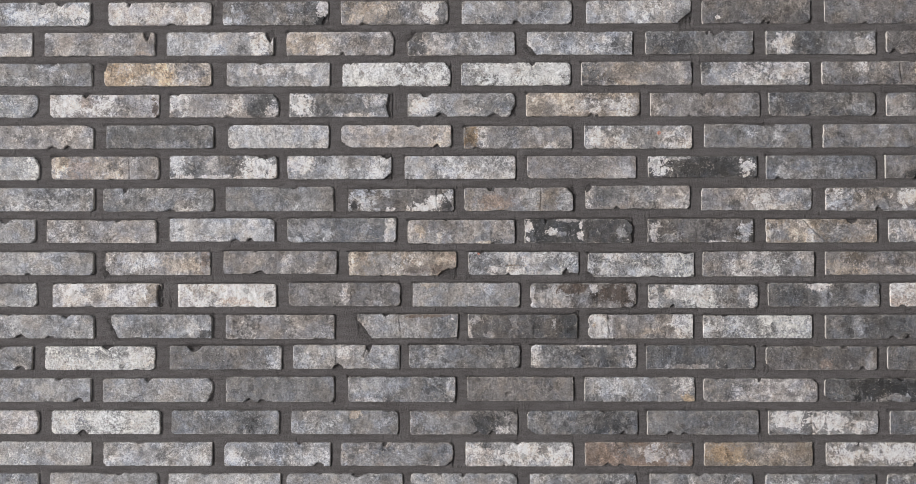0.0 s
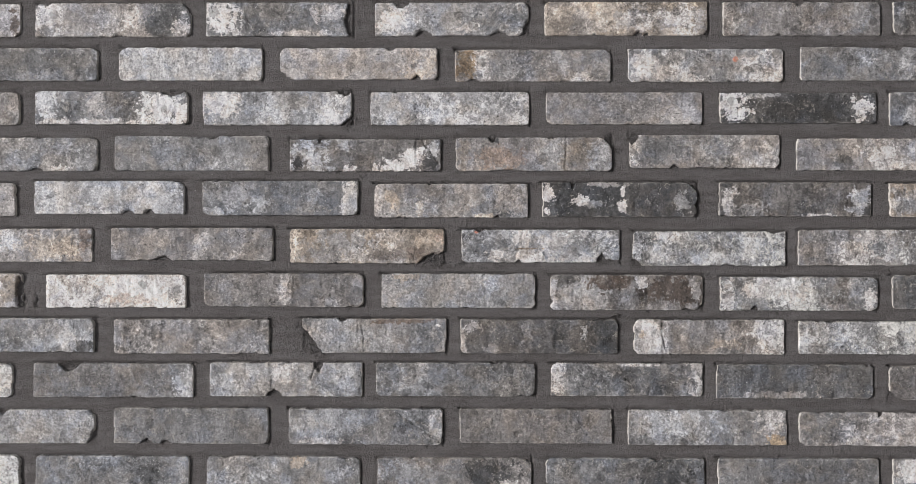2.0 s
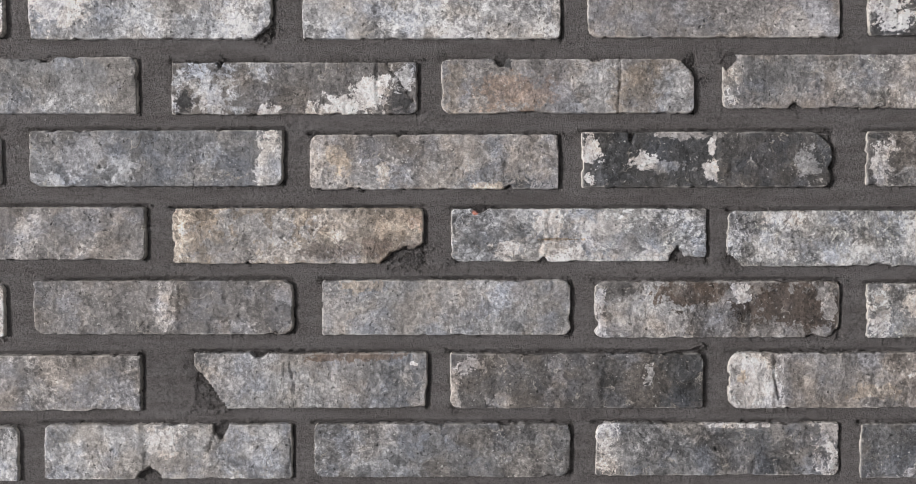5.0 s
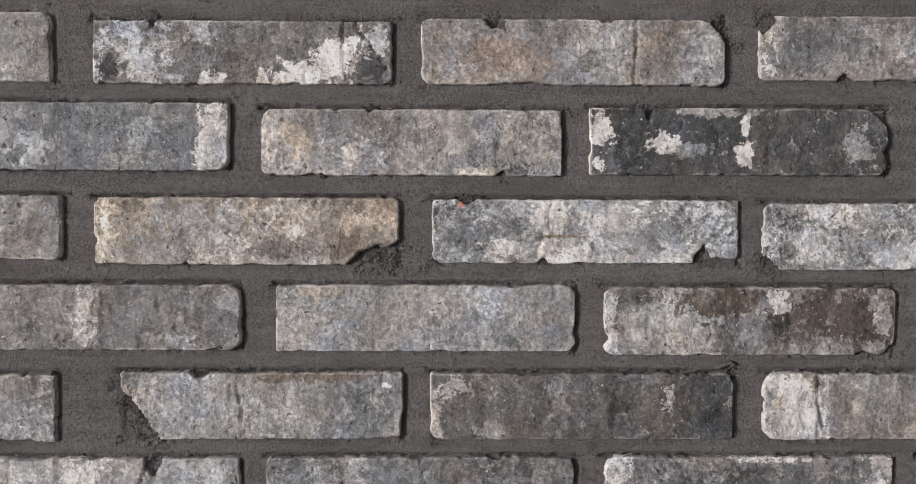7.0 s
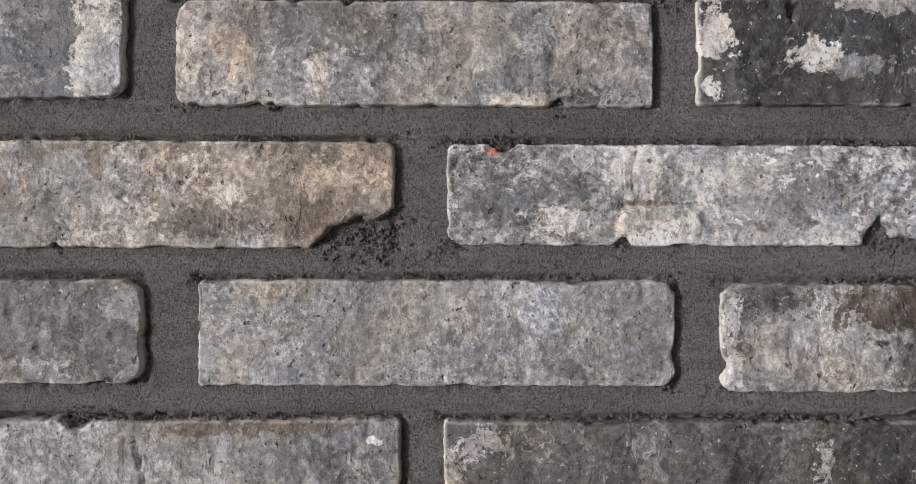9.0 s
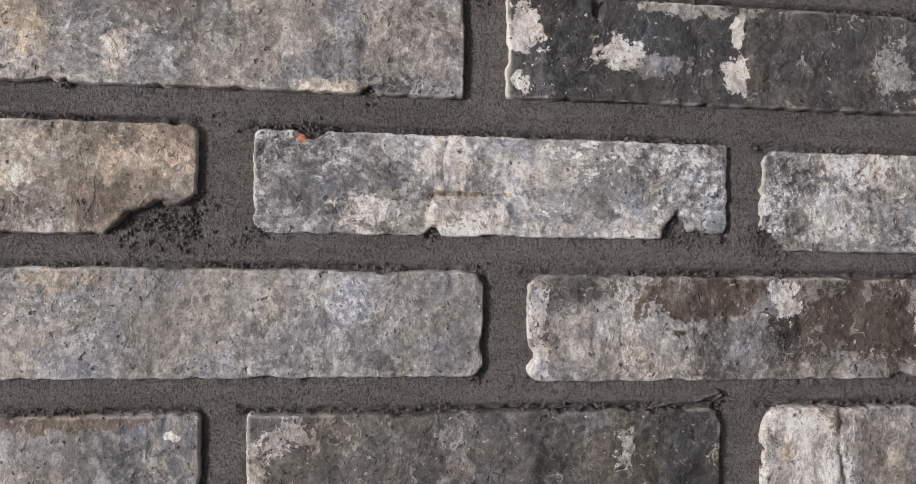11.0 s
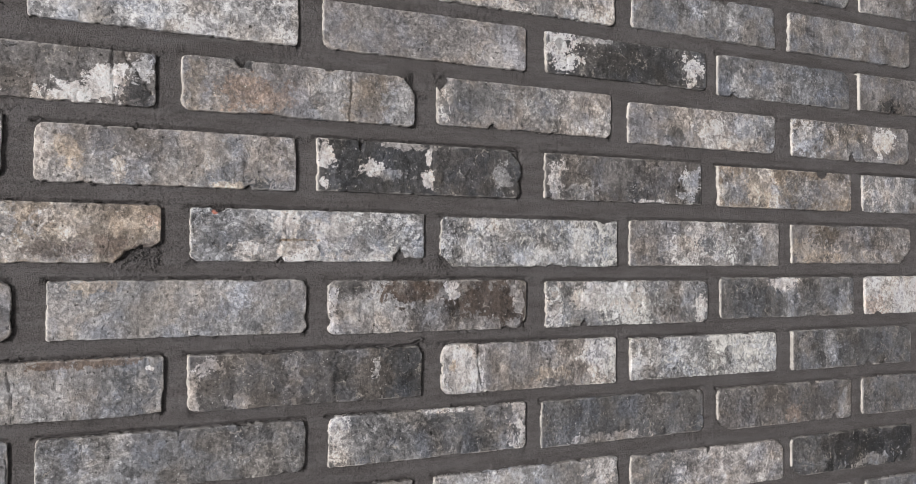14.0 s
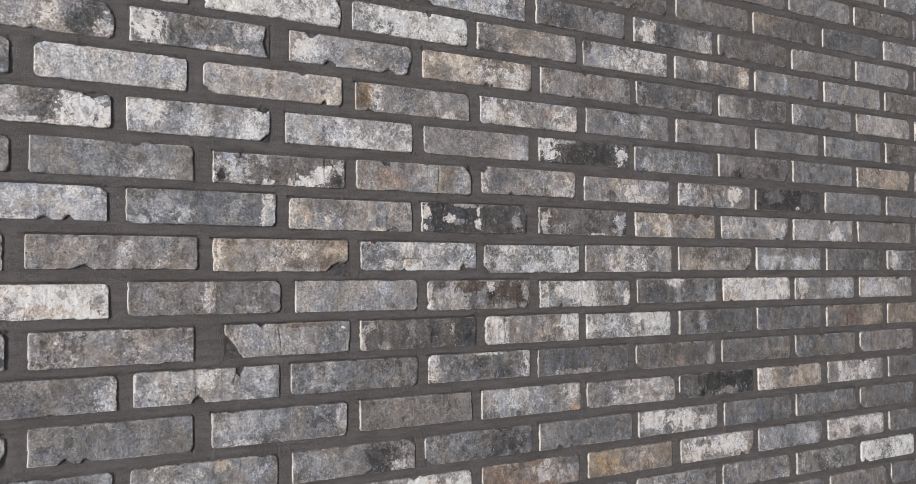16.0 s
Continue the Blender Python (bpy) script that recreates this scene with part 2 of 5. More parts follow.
        colour = n.mix(n.math("MULTIPLY", side, n.math("MULTIPLY_ADD", worn, 0.35, 0.5)), colour, (0.68, 0.64, 0.575))
    # pits and craters: the shade inside them is darkened into the colour
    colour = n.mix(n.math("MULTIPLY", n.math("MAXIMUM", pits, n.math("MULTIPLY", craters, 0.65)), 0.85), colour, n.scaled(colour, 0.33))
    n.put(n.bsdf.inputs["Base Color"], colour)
    n.put(n.bsdf.inputs["Roughness"], n.math("MULTIPLY_ADD", fine, 0.2, 0.58))
    n.put(n.bsdf.inputs["Specular IOR Level"], 0.5)
    high = n.math("ADD", n.math("MULTIPLY", middle, 0.45), n.math("MULTIPLY", fine, 0.45))
    high = n.math("MULTIPLY_ADD", n.step(plates, 0.50, 0.56), -0.22, high)
    high = n.math("MULTIPLY_ADD", n.step(plates, 0.46, 0.40), 0.14, high)
    if close:
        high = n.math("MULTIPLY_ADD", n.step(crumble, -0.05, 0.05), 0.12, high)
    high = n.math("MULTIPLY_ADD", grain, 0.08, high)
    high = n.math("MULTIPLY_ADD", crust, 0.35, high)
    high = n.math("MULTIPLY_ADD", pits, -1.0, high)
    high = n.math("MULTIPLY_ADD", craters, -0.9, high)
    high = n.math("MULTIPLY_ADD", n.step(soot, 0.51, 0.58), -0.12, high)
    high = n.math("MULTIPLY_ADD", scratch, 0.25, high)
    n.put(n.bsdf.inputs["Normal"], n.bump(high, 1.0, 0.0015))
    return n.mat


def mortar_material():
    n = Net("grey_mortar")
    at = n.tree.nodes.new("ShaderNodeTexCoord").outputs["Object"]
    broad = n.noise(at, 9, 4, 0.6)
    middle = n.noise(n.vec("MULTIPLY", at, (0.16, 1, 1)), 140, 6, 0.65)
    cell = n.tree.nodes.new("ShaderNodeTexVoronoi")
    n.put(cell.inputs["Vector"], n.vec("ADD", at, n.scaled(n.node("ShaderNodeTexNoise", 1, Vector=at, Scale=700.0), 0.0012)))
    cell.inputs["Scale"].default_value = 1700
    gap = n.math("MULTIPLY", n.step(cell.outputs["Distance"], 0.35, 0.8), n.step(n.noise(at, 500, 4, 0.7), 0.40, 0.62))
    own = n.split(cell.outputs["Color"])[0]
    sand = n.noise(at, 1500, 3, 0.7)
    fine = n.noise(at, 650, 4, 0.65)
    holes = n.step(n.noise(n.vec("ADD", at, (3, 2, 1)), 800, 2, 0.5), 0.58, 0.63)
    grains = n.step(n.noise(n.vec("ADD", at, (1, 7, 4)), 1000, 2, 0.5), 0.57, 0.62)
    specks = n.step(n.noise(n.vec("ADD", at, (8, 2, 5)), 260, 1, 0.4), 0.80, 0.815)
    light = n.math("MULTIPLY_ADD", broad, 0.25, 0.86)
    light = n.math("MULTIPLY", light, n.math("MULTIPLY_ADD", n.step(middle, 0.35, 0.65), 0.3, 0.85))
    light = n.math("MULTIPLY", light, n.math("MULTIPLY_ADD", n.step(sand, 0.28, 0.72), 0.30, 0.86))
    colour = n.scaled(n.mix(n.step(middle, 0.35, 0.65), (0.156, 0.142, 0.138), (0.152, 0.142, 0.1405)), light)
    # gaps between grains, and the holes below, get their shade as darker colour
    colour = n.scaled(colour, n.math("MULTIPLY", n.math("MULTIPLY_ADD", own, 0.24, 0.92), n.math("MULTIPLY_ADD", gap, -0.14, 1.03)))
    colour = n.mix(n.math("MULTIPLY", grains, 0.5), colour, (0.25, 0.24, 0.23))
    colour = n.mix(n.math("MULTIPLY", holes, 0.42), colour, (0.035, 0.032, 0.03))
    colour = n.mix(n.math("MULTIPLY", specks, 0.7), colour, (0.4, 0.4, 0.38))
    n.put(n.bsdf.inputs["Base Color"], colour)
    n.put(n.bsdf.inputs["Roughness"], 0.93)
    n.put(n.bsdf.inputs["Specular IOR Level"], 0.25)
    high = n.math("ADD", n.math("MULTIPLY_ADD", own, 0.5, n.math("MULTIPLY", gap, -0.8)), n.math("MULTIPLY", fine, 0.9))
    high = n.math("MULTIPLY_ADD", grains, 0.9, n.math("MULTIPLY_ADD", holes, -1.4, high))
    n.put(n.bsdf.inputs["Normal"], n.bump(high, 1.0, 0.0008))
    return n.mat


def paving_material(name="pale_concrete", shade=(0.40, 0.40, 0.405)):
    n = Net(name)
    at = n.tree.nodes.new("ShaderNodeTexCoord").outputs["Object"]
    broad, fine = n.noise(at, 0.7, 5, 0.6), n.noise(at, 60, 5, 0.7)
    light = n.math("MULTIPLY", n.math("MULTIPLY_ADD", broad, 0.4, 0.8), n.math("MULTIPLY_ADD", fine, 0.5, 0.75))
    n.put(n.bsdf.inputs["Base Color"], n.scaled(shade, light))
    n.put(n.bsdf.inputs["Roughness"], 0.9)
    n.put(n.bsdf.inputs["Normal"], n.bump(fine, 0.5, 0.003))
    return n.mat


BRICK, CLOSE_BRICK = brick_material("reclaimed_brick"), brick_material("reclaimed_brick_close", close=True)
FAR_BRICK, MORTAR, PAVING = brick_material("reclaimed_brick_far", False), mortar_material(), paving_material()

# ---- smooth random fields for the relief ----
LATTICE = np.random.RandomState(7).rand(256, 256)


def field(x, z, size, seed=0):
    """Value noise of about one bump per size, from 0 to 1."""
    a, b = x / size + 17.3 * seed + 40, z / size + 9.1 * seed + 40
    i, j = np.floor(a).astype(int), np.floor(b).astype(int)
    fa, fb = a - i, b - j
    fa, fb = fa * fa * (3 - 2 * fa), fb * fb * (3 - 2 * fb)
    v = lambda p, q: LATTICE[p % 256, q % 256]
    return (v(i, j) * (1 - fa) + v(i + 1, j) * fa) * (1 - fb) + (v(i, j + 1) * (1 - fa) + v(i + 1, j + 1) * fa) * fb


def rough(x, z, size, seed=0):
    """Three octaves of field, about -0.5 to 0.5."""
    return (field(x, z, size, seed) + 0.5 * field(x, z, size / 2.1, seed + 1) + 0.25 * field(x, z, size / 4.3, seed + 2)) / 1.75 - 0.5


def sheet(name, xs, zs, depth, keep=None):
    """A mesh over the grid xs by zs, with depth as its y; faces look towards -y."""
    nx, nz = len(xs), len(zs)
    gx, gz = np.meshgrid(xs, zs, indexing="ij")
    verts = np.stack([gx, depth, gz], -1).reshape(-1, 3)
    i, j = np.meshgrid(np.arange(nx - 1), np.arange(nz - 1), indexing="ij")
    a = (i * nz + j).ravel()
    quads = np.stack([a, a + nz, a + nz + 1, a + 1], -1)
    if keep is not None:
        quads = quads[keep.ravel()]
        used, quads = np.unique(quads, return_inverse=True)
        verts, quads = verts[used], quads.reshape(-1, 4)
    me = bpy.data.meshes.new(name)
    me.vertices.add(len(verts))
    me.vertices.foreach_set("co", verts.astype(np.float32).ravel())
    me.loops.add(quads.size)
    me.loops.foreach_set("vertex_index", quads.astype(np.int32).ravel())
    me.polygons.add(len(quads))
    me.polygons.foreach_set("loop_start", np.arange(0, quads.size, 4, dtype=np.int32))
    me.polygons.foreach_set("use_smooth", np.ones(len(quads), dtype=bool))
    me.update(calc_edges=True)
    me.validate()
    return me


def lattice(half, close, near, step):
    """Grid lines from -half to half: some close ones near both ends, wider ones between."""
    end = np.arange(near) * close
    inner = half - near * close
    mid = np.linspace(-inner, inner, max(3, int(round(2 * inner / step)) + 1))
    return np.concatenate([-half + end, mid, half - end[::-1]])


def brick_mesh(length, height, seed, hero, chips=(), cuts=(), cracks=(), corners=None, flakes=()):
    """The worn face of one brick: rounded, chipped arrises that fall back into the joint, and a rough front."""
    over = 0.0016
    close, near, step = (0.0005, 9, 0.0015) if hero else (0.0008, 5, 0.0028)
    xs, zs = lattice(length / 2 + over, close, near, step), lattice(height / 2 + over, close, near, step)
    gx, gz = np.meshgrid(xs, zs, indexing="ij")
    rng = random.Random(seed)
    tl, tr, br, bl = [c / 1000 for c in (corners or [rng.choice((1.5, 3.0, 4.5, 6.5, 9.0)) for _ in range(4)])]
    radius = np.where(gx < 0, np.where(gz > 0, tl, bl), np.where(gz > 0, tr, br))
    qx, qz = np.abs(gx) - length / 2 + radius, np.abs(gz) - height / 2 + radius
    inside = radius - np.hypot(np.maximum(qx, 0), np.maximum(qz, 0)) - np.minimum(np.maximum(qx, qz), 0)
    inside = inside + 0.0001 - 0.0013 * np.abs(rough(gx, gz, 0.02, seed)) - 0.0015 * np.abs(rough(gx, gz, 0.0034, seed + 3)) - 0.0018 * np.abs(rough(gx, gz, 0.009, seed + 4))
    inside = inside - np.clip(field(gx, gz, 0.0055, seed + 5) - 0.75, 0, 1) * 0.006 - np.clip(field(gx, gz, 0.018, seed + 6) - 0.80, 0, 1) * 0.009
    wobble = 0.0016 * rough(gx, gz, 0.004, seed + 9) + 0.0012 * rough(gx, gz, 0.011, seed + 10)
    for u, v, ru, rv in chips:
        ax, az = (gx / length + 0.5 - u) / ru, (gz / height + 0.5 - v) / rv
        gap = (0.5 * np.hypot(ax, az) + 0.5 * (np.abs(ax) + np.abs(az)) * 0.85 - 1) * min(ru * length, rv * height)
        inside = np.minimum(inside, gap + 2.0 * wobble)
    for u0, v0, u1, v1 in cuts:
        x0, z0, x1, z1 = (u0 - 0.5) * length, (v0 - 0.5) * height, (u1 - 0.5) * length, (v1 - 0.5) * height
        far = math.hypot(x1 - x0, z1 - z0)
        inside = np.minimum(inside, ((gx - x0) * (z1 - z0) - (gz - z0) * (x1 - x0)) / far + 2.6 * wobble)
    relief = 0.0008 * rough(gx, gz, 0.03, seed + 11) + 0.0004 * rough(gx, gz, 0.008, seed + 12)
    relief = relief + 0.0016 * np.clip(field(gx, gz, 0.006, seed + 14) - 0.8, 0, 1) * 4
    relief = relief + 0.0008 * np.clip(field(gx, gz, 0.02, seed + 15) - 0.66, 0, 0.04) * 18
    for u0, v0, u1, v1 in cracks:
        x0, z0, x1, z1 = (u0 - 0.5) * length, (v0 - 0.5) * height, (u1 - 0.5) * length, (v1 - 0.5) * height
        run = ((gx - x0) * (x1 - x0) + (gz - z0) * (z1 - z0)) / ((x1 - x0) ** 2 + (z1 - z0) ** 2)
        run = np.clip(run, 0, 1)
        off = np.hypot(gx - x0 - run * (x1 - x0) + wobble * 1.5, gz - z0 - run * (z1 - z0) + wobble)
        relief = relief + 0.0036 * np.exp(-((off / 0.0006) ** 2))
    for u, v, ru, rv, rise in flakes:
        ax, az = (gx / length + 0.5 - u) / ru, (gz / height + 0.5 - v) / rv
        gap = (np.maximum(np.abs(ax), np.abs(az)) * 0.6 + np.hypot(ax, az) * 0.4 - 1) * min(ru * length, rv * height)
        relief = relief - rise * np.clip(0.5 - (gap + 1.3 * wobble) / 0.0009, 0, 1)
    round_r = 0.0010
    t = np.clip(inside, 0, round_r)
    arris = round_r - np.sqrt(np.maximum(round_r**2 - (round_r - t) ** 2, 0))
    depth = relief + 0.8 * arris + np.clip(-inside, 0, 0.004) * 11
    depth[0, :], depth[-1, :], depth[:, 0], depth[:, -1] = 0.022, 0.022, 0.022, 0.022
    me = sheet("brick", xs, zs, np.minimum(depth, 0.022))
    me.materials.append(BRICK)
    return me


# ---- the place: a paved ground and one long wall ----
def box(name, x0, x1, y0, y1, z0, z1, material):
    bm = bmesh.new()
    bmesh.ops.create_cube(bm, size=1, matrix=Matrix.Translation(((x0 + x1) / 2, (y0 + y1) / 2, (z0 + z1) / 2)) @ Matrix.Diagonal((x1 - x0, y1 - y0, z1 - z0, 1)))
    me = bpy.data.meshes.new(name)
    bm.to_mesh(me)
    bm.free()
    me.materials.append(material)
    return new(name, me)


LEFT, RIGHT, TOP = -2.6, 2.2, 2.9
ground = box("ground", -400, 400, -400, 400, -0.2, 0.0, PAVING)
tagged(ground, "pale grey concrete paving along the foot of the wall", "ground", kind="structure")
wall = box("wall_north", LEFT, RIGHT, 0.026, 0.25, 0.0, TOP, MORTAR)
tagged(wall, "wall of reclaimed grey bricks with white limewash traces and dark grey mortar", "wall", kind="structure")

# two unseen walls, added to block the sky so the right side dims
PLASTER = paving_material("dull_grey_render", (0.16, 0.16, 0.165))
east = box("shade_wall_east", 2.203, 2.45, -5.0, 0.25, 0.0, 3.6, PLASTER)
tagged(east, "unseen grey wall added at the right end to block sky light", "wall", kind="structure")
south = box("shade_wall_south", 0.3, 2.2, -2.4, -2.15, 0.0, 3.6, PLASTER)
tagged(south, "unseen grey wall added opposite the bricks to block sky light", "wall", kind="structure")

HUES = {"g": (1.01, 0.988, 0.99), "b": (0.985, 0.99, 1.03), "w": (1.055, 0.985, 0.95), "t": (1.14, 0.98, 0.83), "n": (1.20, 0.94, 0.79), "y": (1.27, 0.97, 0.68)}
STAINS = {"o": (0.62, 0.13, 0.03)}


def plain_brick(seed):
    """An ordinary brick of the wall: now and then a slanting end, a lost corner or a nick in an arris."""
    rng = random.Random(seed)
    chips, cuts = [], []
    for _ in range(rng.choice((0, 1, 1, 2, 3))):
        chips.append((rng.uniform(0.05, 0.95), rng.choice((-0.02, 1.02)), rng.uniform(0.01, 0.06), rng.uniform(0.07, 0.2)))
    if rng.random() < 0.3:
        cuts.append(rng.choice(((1.01, rng.uniform(0.3, 0.6), rng.uniform(0.9, 0.96), -0.02), (rng.uniform(0.04, 0.1), -0.02, -0.01, rng.uniform(0.3, 0.6)), (rng.uniform(0.92, 0.97), 1.02, 1.01, 0.6))))
    corners = [rng.choice((2, 4, 6, 8, 11)) for _ in range(4)]
    return brick_mesh(2 * HALF_L, 2 * HALF_H, seed, False, chips, cuts, corners=corners)


PLAIN = [plain_brick(40 + 7 * k) for k in range(36)]
BROKEN = []  # bricks with missing pieces: corner, size, chips, cuts
COURSES = []  # height and both ends of every course in view
BRICKS = []  # x0, x1, z0, z1 of every brick, for the joints
FACES = {}  # every brick by its start and its course
dice = random.Random(11)


def tone(code):
    """Base colour from a hue letter and a lightness from 1 to 9."""
    v = (51 + 15 * float(code[1:])) / 255
    v = ((v + 0.055) / 1.055) ** 2.4
    return [v * c for c in HUES[code[0]]]


def course(z, bricks):
    """One course of stretchers: start and end in mm, tone, how much lime is left in six zones along the face, marks."""
    height = 0.0465
    COURSES.append((z, min(b[0] for b in bricks) / 1000, max(b[1] for b in bricks) / 1000))
    for start, end, code, lime, marks in bricks:
        x0, x1 = start / 1000, end / 1000
        hero = bool(marks.get("hero"))
        length, middle = x1 - x0, (x0 + x1) / 2
        if hero:
            me = brick_mesh(2 * HALF_L, 2 * HALF_H, 300 + len(BRICKS), True, marks.get("chips", ()), marks.get("cuts", ()), marks.get("cracks", ()), marks.get("corners"), marks.get("flakes", ()))
        else:
            me = PLAIN[dice.randrange(len(PLAIN))]
        if marks.get("chips") or marks.get("cuts"):
            BROKEN.append((x0, z + marks.get("lift", 0.0) / 1000 - height / 2, length, height, marks.get("chips", ()), marks.get("cuts", ())))
        ob = new("brick", me)
        ob.parent = wall
        known = "lift" in marks
        up, tall = z + marks.get("lift", dice.uniform(-0.7, 0.7)) / 1000, marks.get("tall", 1000 * height * dice.uniform(0.985, 1.015)) / 1000
        ob.location = (middle, dice.uniform(-0.0006, 0.0008), up)
        ob.rotation_euler = (dice.uniform(-0.008, 0.008), math.radians(marks.get("slope", 0.0)) if known else dice.uniform(-0.003, 0.003), dice.uniform(-0.004, 0.004))
        ob.scale = (length / (2 * HALF_L), 1, tall / (2 * HALF_H))
        ob.color = (*tone(code), 1)
        zones = [int(c) / 9 for c in lime]
        ob["lime_a"], ob["lime_b"] = zones[:3], zones[3:]
        kind, place = marks.get("stain", ("o", -2.0))
        spot = marks.get("spot", (0.5, 0.24, 2.0))
        ob["stain"] = (place, spot[1], 0.75 if place > -1 else 0.0)
        ob["stain_up"] = (spot[0], spot[2], 0.0)
        ob["stain_tint"] = STAINS[kind]
        FACES[(start, z)] = ob
        BRICKS.append((x0, x1, up - tall / 2, up + tall / 2))


# ---- the courses in view ----
# tones fall off to the right: part of the light's gradient is in them
course(2.1351, [
    (-1288, -1071, "g4.9", "000000", {}),
    (-1050, -833, "w5.9", "112101", {}),
    (-811, -602, "b5.9", "110100", {}),
    (-577, -366, "g5.8", "000000", {}),
    (-339, -130, "b5.6", "110100", {}),
    (-105, 106, "g5.4", "000000", {}),
    (127, 334, "w5.3", "000000", {}),
    (359, 567, "g4.1", "000000", {}),
    (596, 804, "g3.8", "000000", {}),
    (821, 1032, "b4.7", "110100", {}),
    (1054, 1259, "g3.6", "000000", {}),
    (1285, 1496, "w4.6", "000000", {}),
])
course(2.0734, [
    (-1163, -951, "w5.9", "000000", {}),
    (-930, -716, "w5.9", "000000", {}),
    (-699, -480, "w5.9", "000000", {}),
    (-454, -237, "g4.8", "000000", {}),
    (-229, -17, "w5.5", "000000", {}),
    (8, 219, "g4.3", "000000", {}),
    (246, 453, "w5.2", "112101", {}),
    (482, 688, "g4", "000000", {}),
    (715, 926, "g3.7", "000000", {}),
    (941, 1151, "w4.7", "000000", {}),
    (1172, 1385, "g4.6", "000000", {}),
    (1413, 1621, "b4.6", "110100", {}),
])
course(2.0117, [
    (-1295, -1078, "g4.9", "000000", {}),
    (-1053, -837, "b5.9", "110100", {}),
    (-822, -610, "w5.9", "000000", {}),
    (-584, -373, "g4.8", "000000", {}),
    (-339, -128, "g4.6", "000000", {}),
    (-105, 105, "b5.4", "110100", {}),
    (121, 335, "g4.3", "000000", {}),
    (358, 568, "b5.1", "110100", {}),
    (596, 811, "g4.8", "111111", {}),
    (829, 1042, "w3.7", "000000", {}),
    (1059, 1273, "g4.6", "222222", {}),
    (1291, 1504, "w3.6", "000000", {}),
])
course(1.9488, [
    (-934, -726, "b5.9", "112221", {}),
    (-691, -487, "w7.9", "222222", {}),
    (-466, -257, "g4.8", "001000", dict(hero=True, chips=[(1.0, 0.1, 0.05, 0.35)])),
    (-233, -22, "w5.5", "000022", {}),
    (4, 221, "g6.3", "000000", {}),
    (248, 453, "g7.2", "111000", dict(cuts=[(1.02, 0.6, 0.85, -0.05)], hero=True)),
    (474, 686, "w4", "000000", {}),
    (713, 923, "w3.7", "000000", {}),
    (941, 1148, "w3.7", "000000", {}),
    (1173, 1380, "g3.6", "000000", {}),
    (1404, 1605, "g5.6", "000487", {}),
])
course(1.8883, [
    (-1055, -841, "w6.9", "000234", {}),
    (-817, -599, "w5.9", "000000", dict(hero=True, chips=[(0.93, 0.95, 0.03, 0.3)])),
    (-576, -365, "g6.8", "121103", dict(hero=True, chips=[(0.97, 0.9, 0.04, 0.3)])),
    (-340, -128, "w6.6", "000000", {}),
    (-102, 109, "g5.4", "001110", dict(cuts=[(-0.02, 0.5, 0.1, 1.03)], hero=True)),
    (132, 339, "b6.3", "011111", dict(hero=True, cuts=[(0.1, -0.02, -0.02, 0.6)])),
    (364, 575, "g4.1", "000000", {}),
    (599, 813, "g3.8", "021000", dict(hero=True)),
    (833, 1046, "w3.7", "000000", {}),
    (1065, 1272, "g4.6", "000000", {}),
    (1294, 1503, "g5.6", "122210", {}),
])
course(1.8285, [
    (-939, -722, "g4.9", "000000", {}),
    (-699, -487, "t6.9", "000000", dict(hero=True, chips=[(0.0, 0.9, 0.03, 0.3)])),
    (-458, -254, "g6.8", "111111", {}),
    (-230, -17, "w6.5", "776666", {}),
    (3, 218, "g6.3", "466666", dict(hero=True, chips=[(0.65, 1.0, 0.03, 0.15)])),
    (238, 455, "w5.2", "000000", {}),
    (472, 685, "g6", "111221", {}),
    (707, 923, "w4.7", "000010", dict(hero=True, cracks=[(0.7, 0.9, 0.72, 0.2)])),
    (943, 1153, "g4.7", "000000", {}),
    (1175, 1382, "w5.6", "000000", {}),
    (1405, 1609, "w3.6", "000000", {}),
])
course(1.7673, [
    (-1042, -829, "b5.9", "344444", {}),
    (-806, -590, "w6.9", "322100", dict(hero=True, chips=[(0.33, 1.0, 0.03, 0.15)])),
    (-570, -354, "w5.8", "300011", {}),
    (-334, -131, "g4.6", "320000", dict(chips=[(1.0, 0.5, 0.06, 0.6)], hero=True)),
    (-102, 109, "g6.4", "121110", {}),
    (130, 353, "t6.3", "111111", {}),
    (373, 587, "w5.1", "000000", {}),
    (604, 812, "g3.8", "000000", {}),
    (832, 1042, "g4.7", "100000", {}),
    (1064, 1271, "g4.6", "100000", {}),
    (1293, 1502, "w6.6", "222221", {}),
])
course(1.7062, [
    (-938, -719, "w5.9", "000000", {}),
    (-694, -483, "g4.9", "000000", dict(hero=True, corners=(3, 9, 5, 2))),
    (-454, -256, "g7.8", "333333", dict(corners=(10, 3, 4, 8), hero=True, lift=0.2, tall=46.4)),
    (-232, -16, "w7.5", "000000", dict(lift=0.3, tall=44.2)),
    (8, 221, "w5.3", "000000", dict(lift=-2.3, tall=44.7)),
    (244, 455, "g6.2", "121111", dict(stain=("o", 0.69), spot=(0.68, 0.016, 0.08), hero=True, lift=-2.6, tall=45.8)),
    (478, 687, "g5", "000010", {}),
    (709, 923, "g4.7", "000000", {}),
    (943, 1149, "g4.7", "000000", {}),
    (1174, 1380, "b4.6", "000000", {}),
    (1405, 1608, "w3.6", "000000", {}),
])
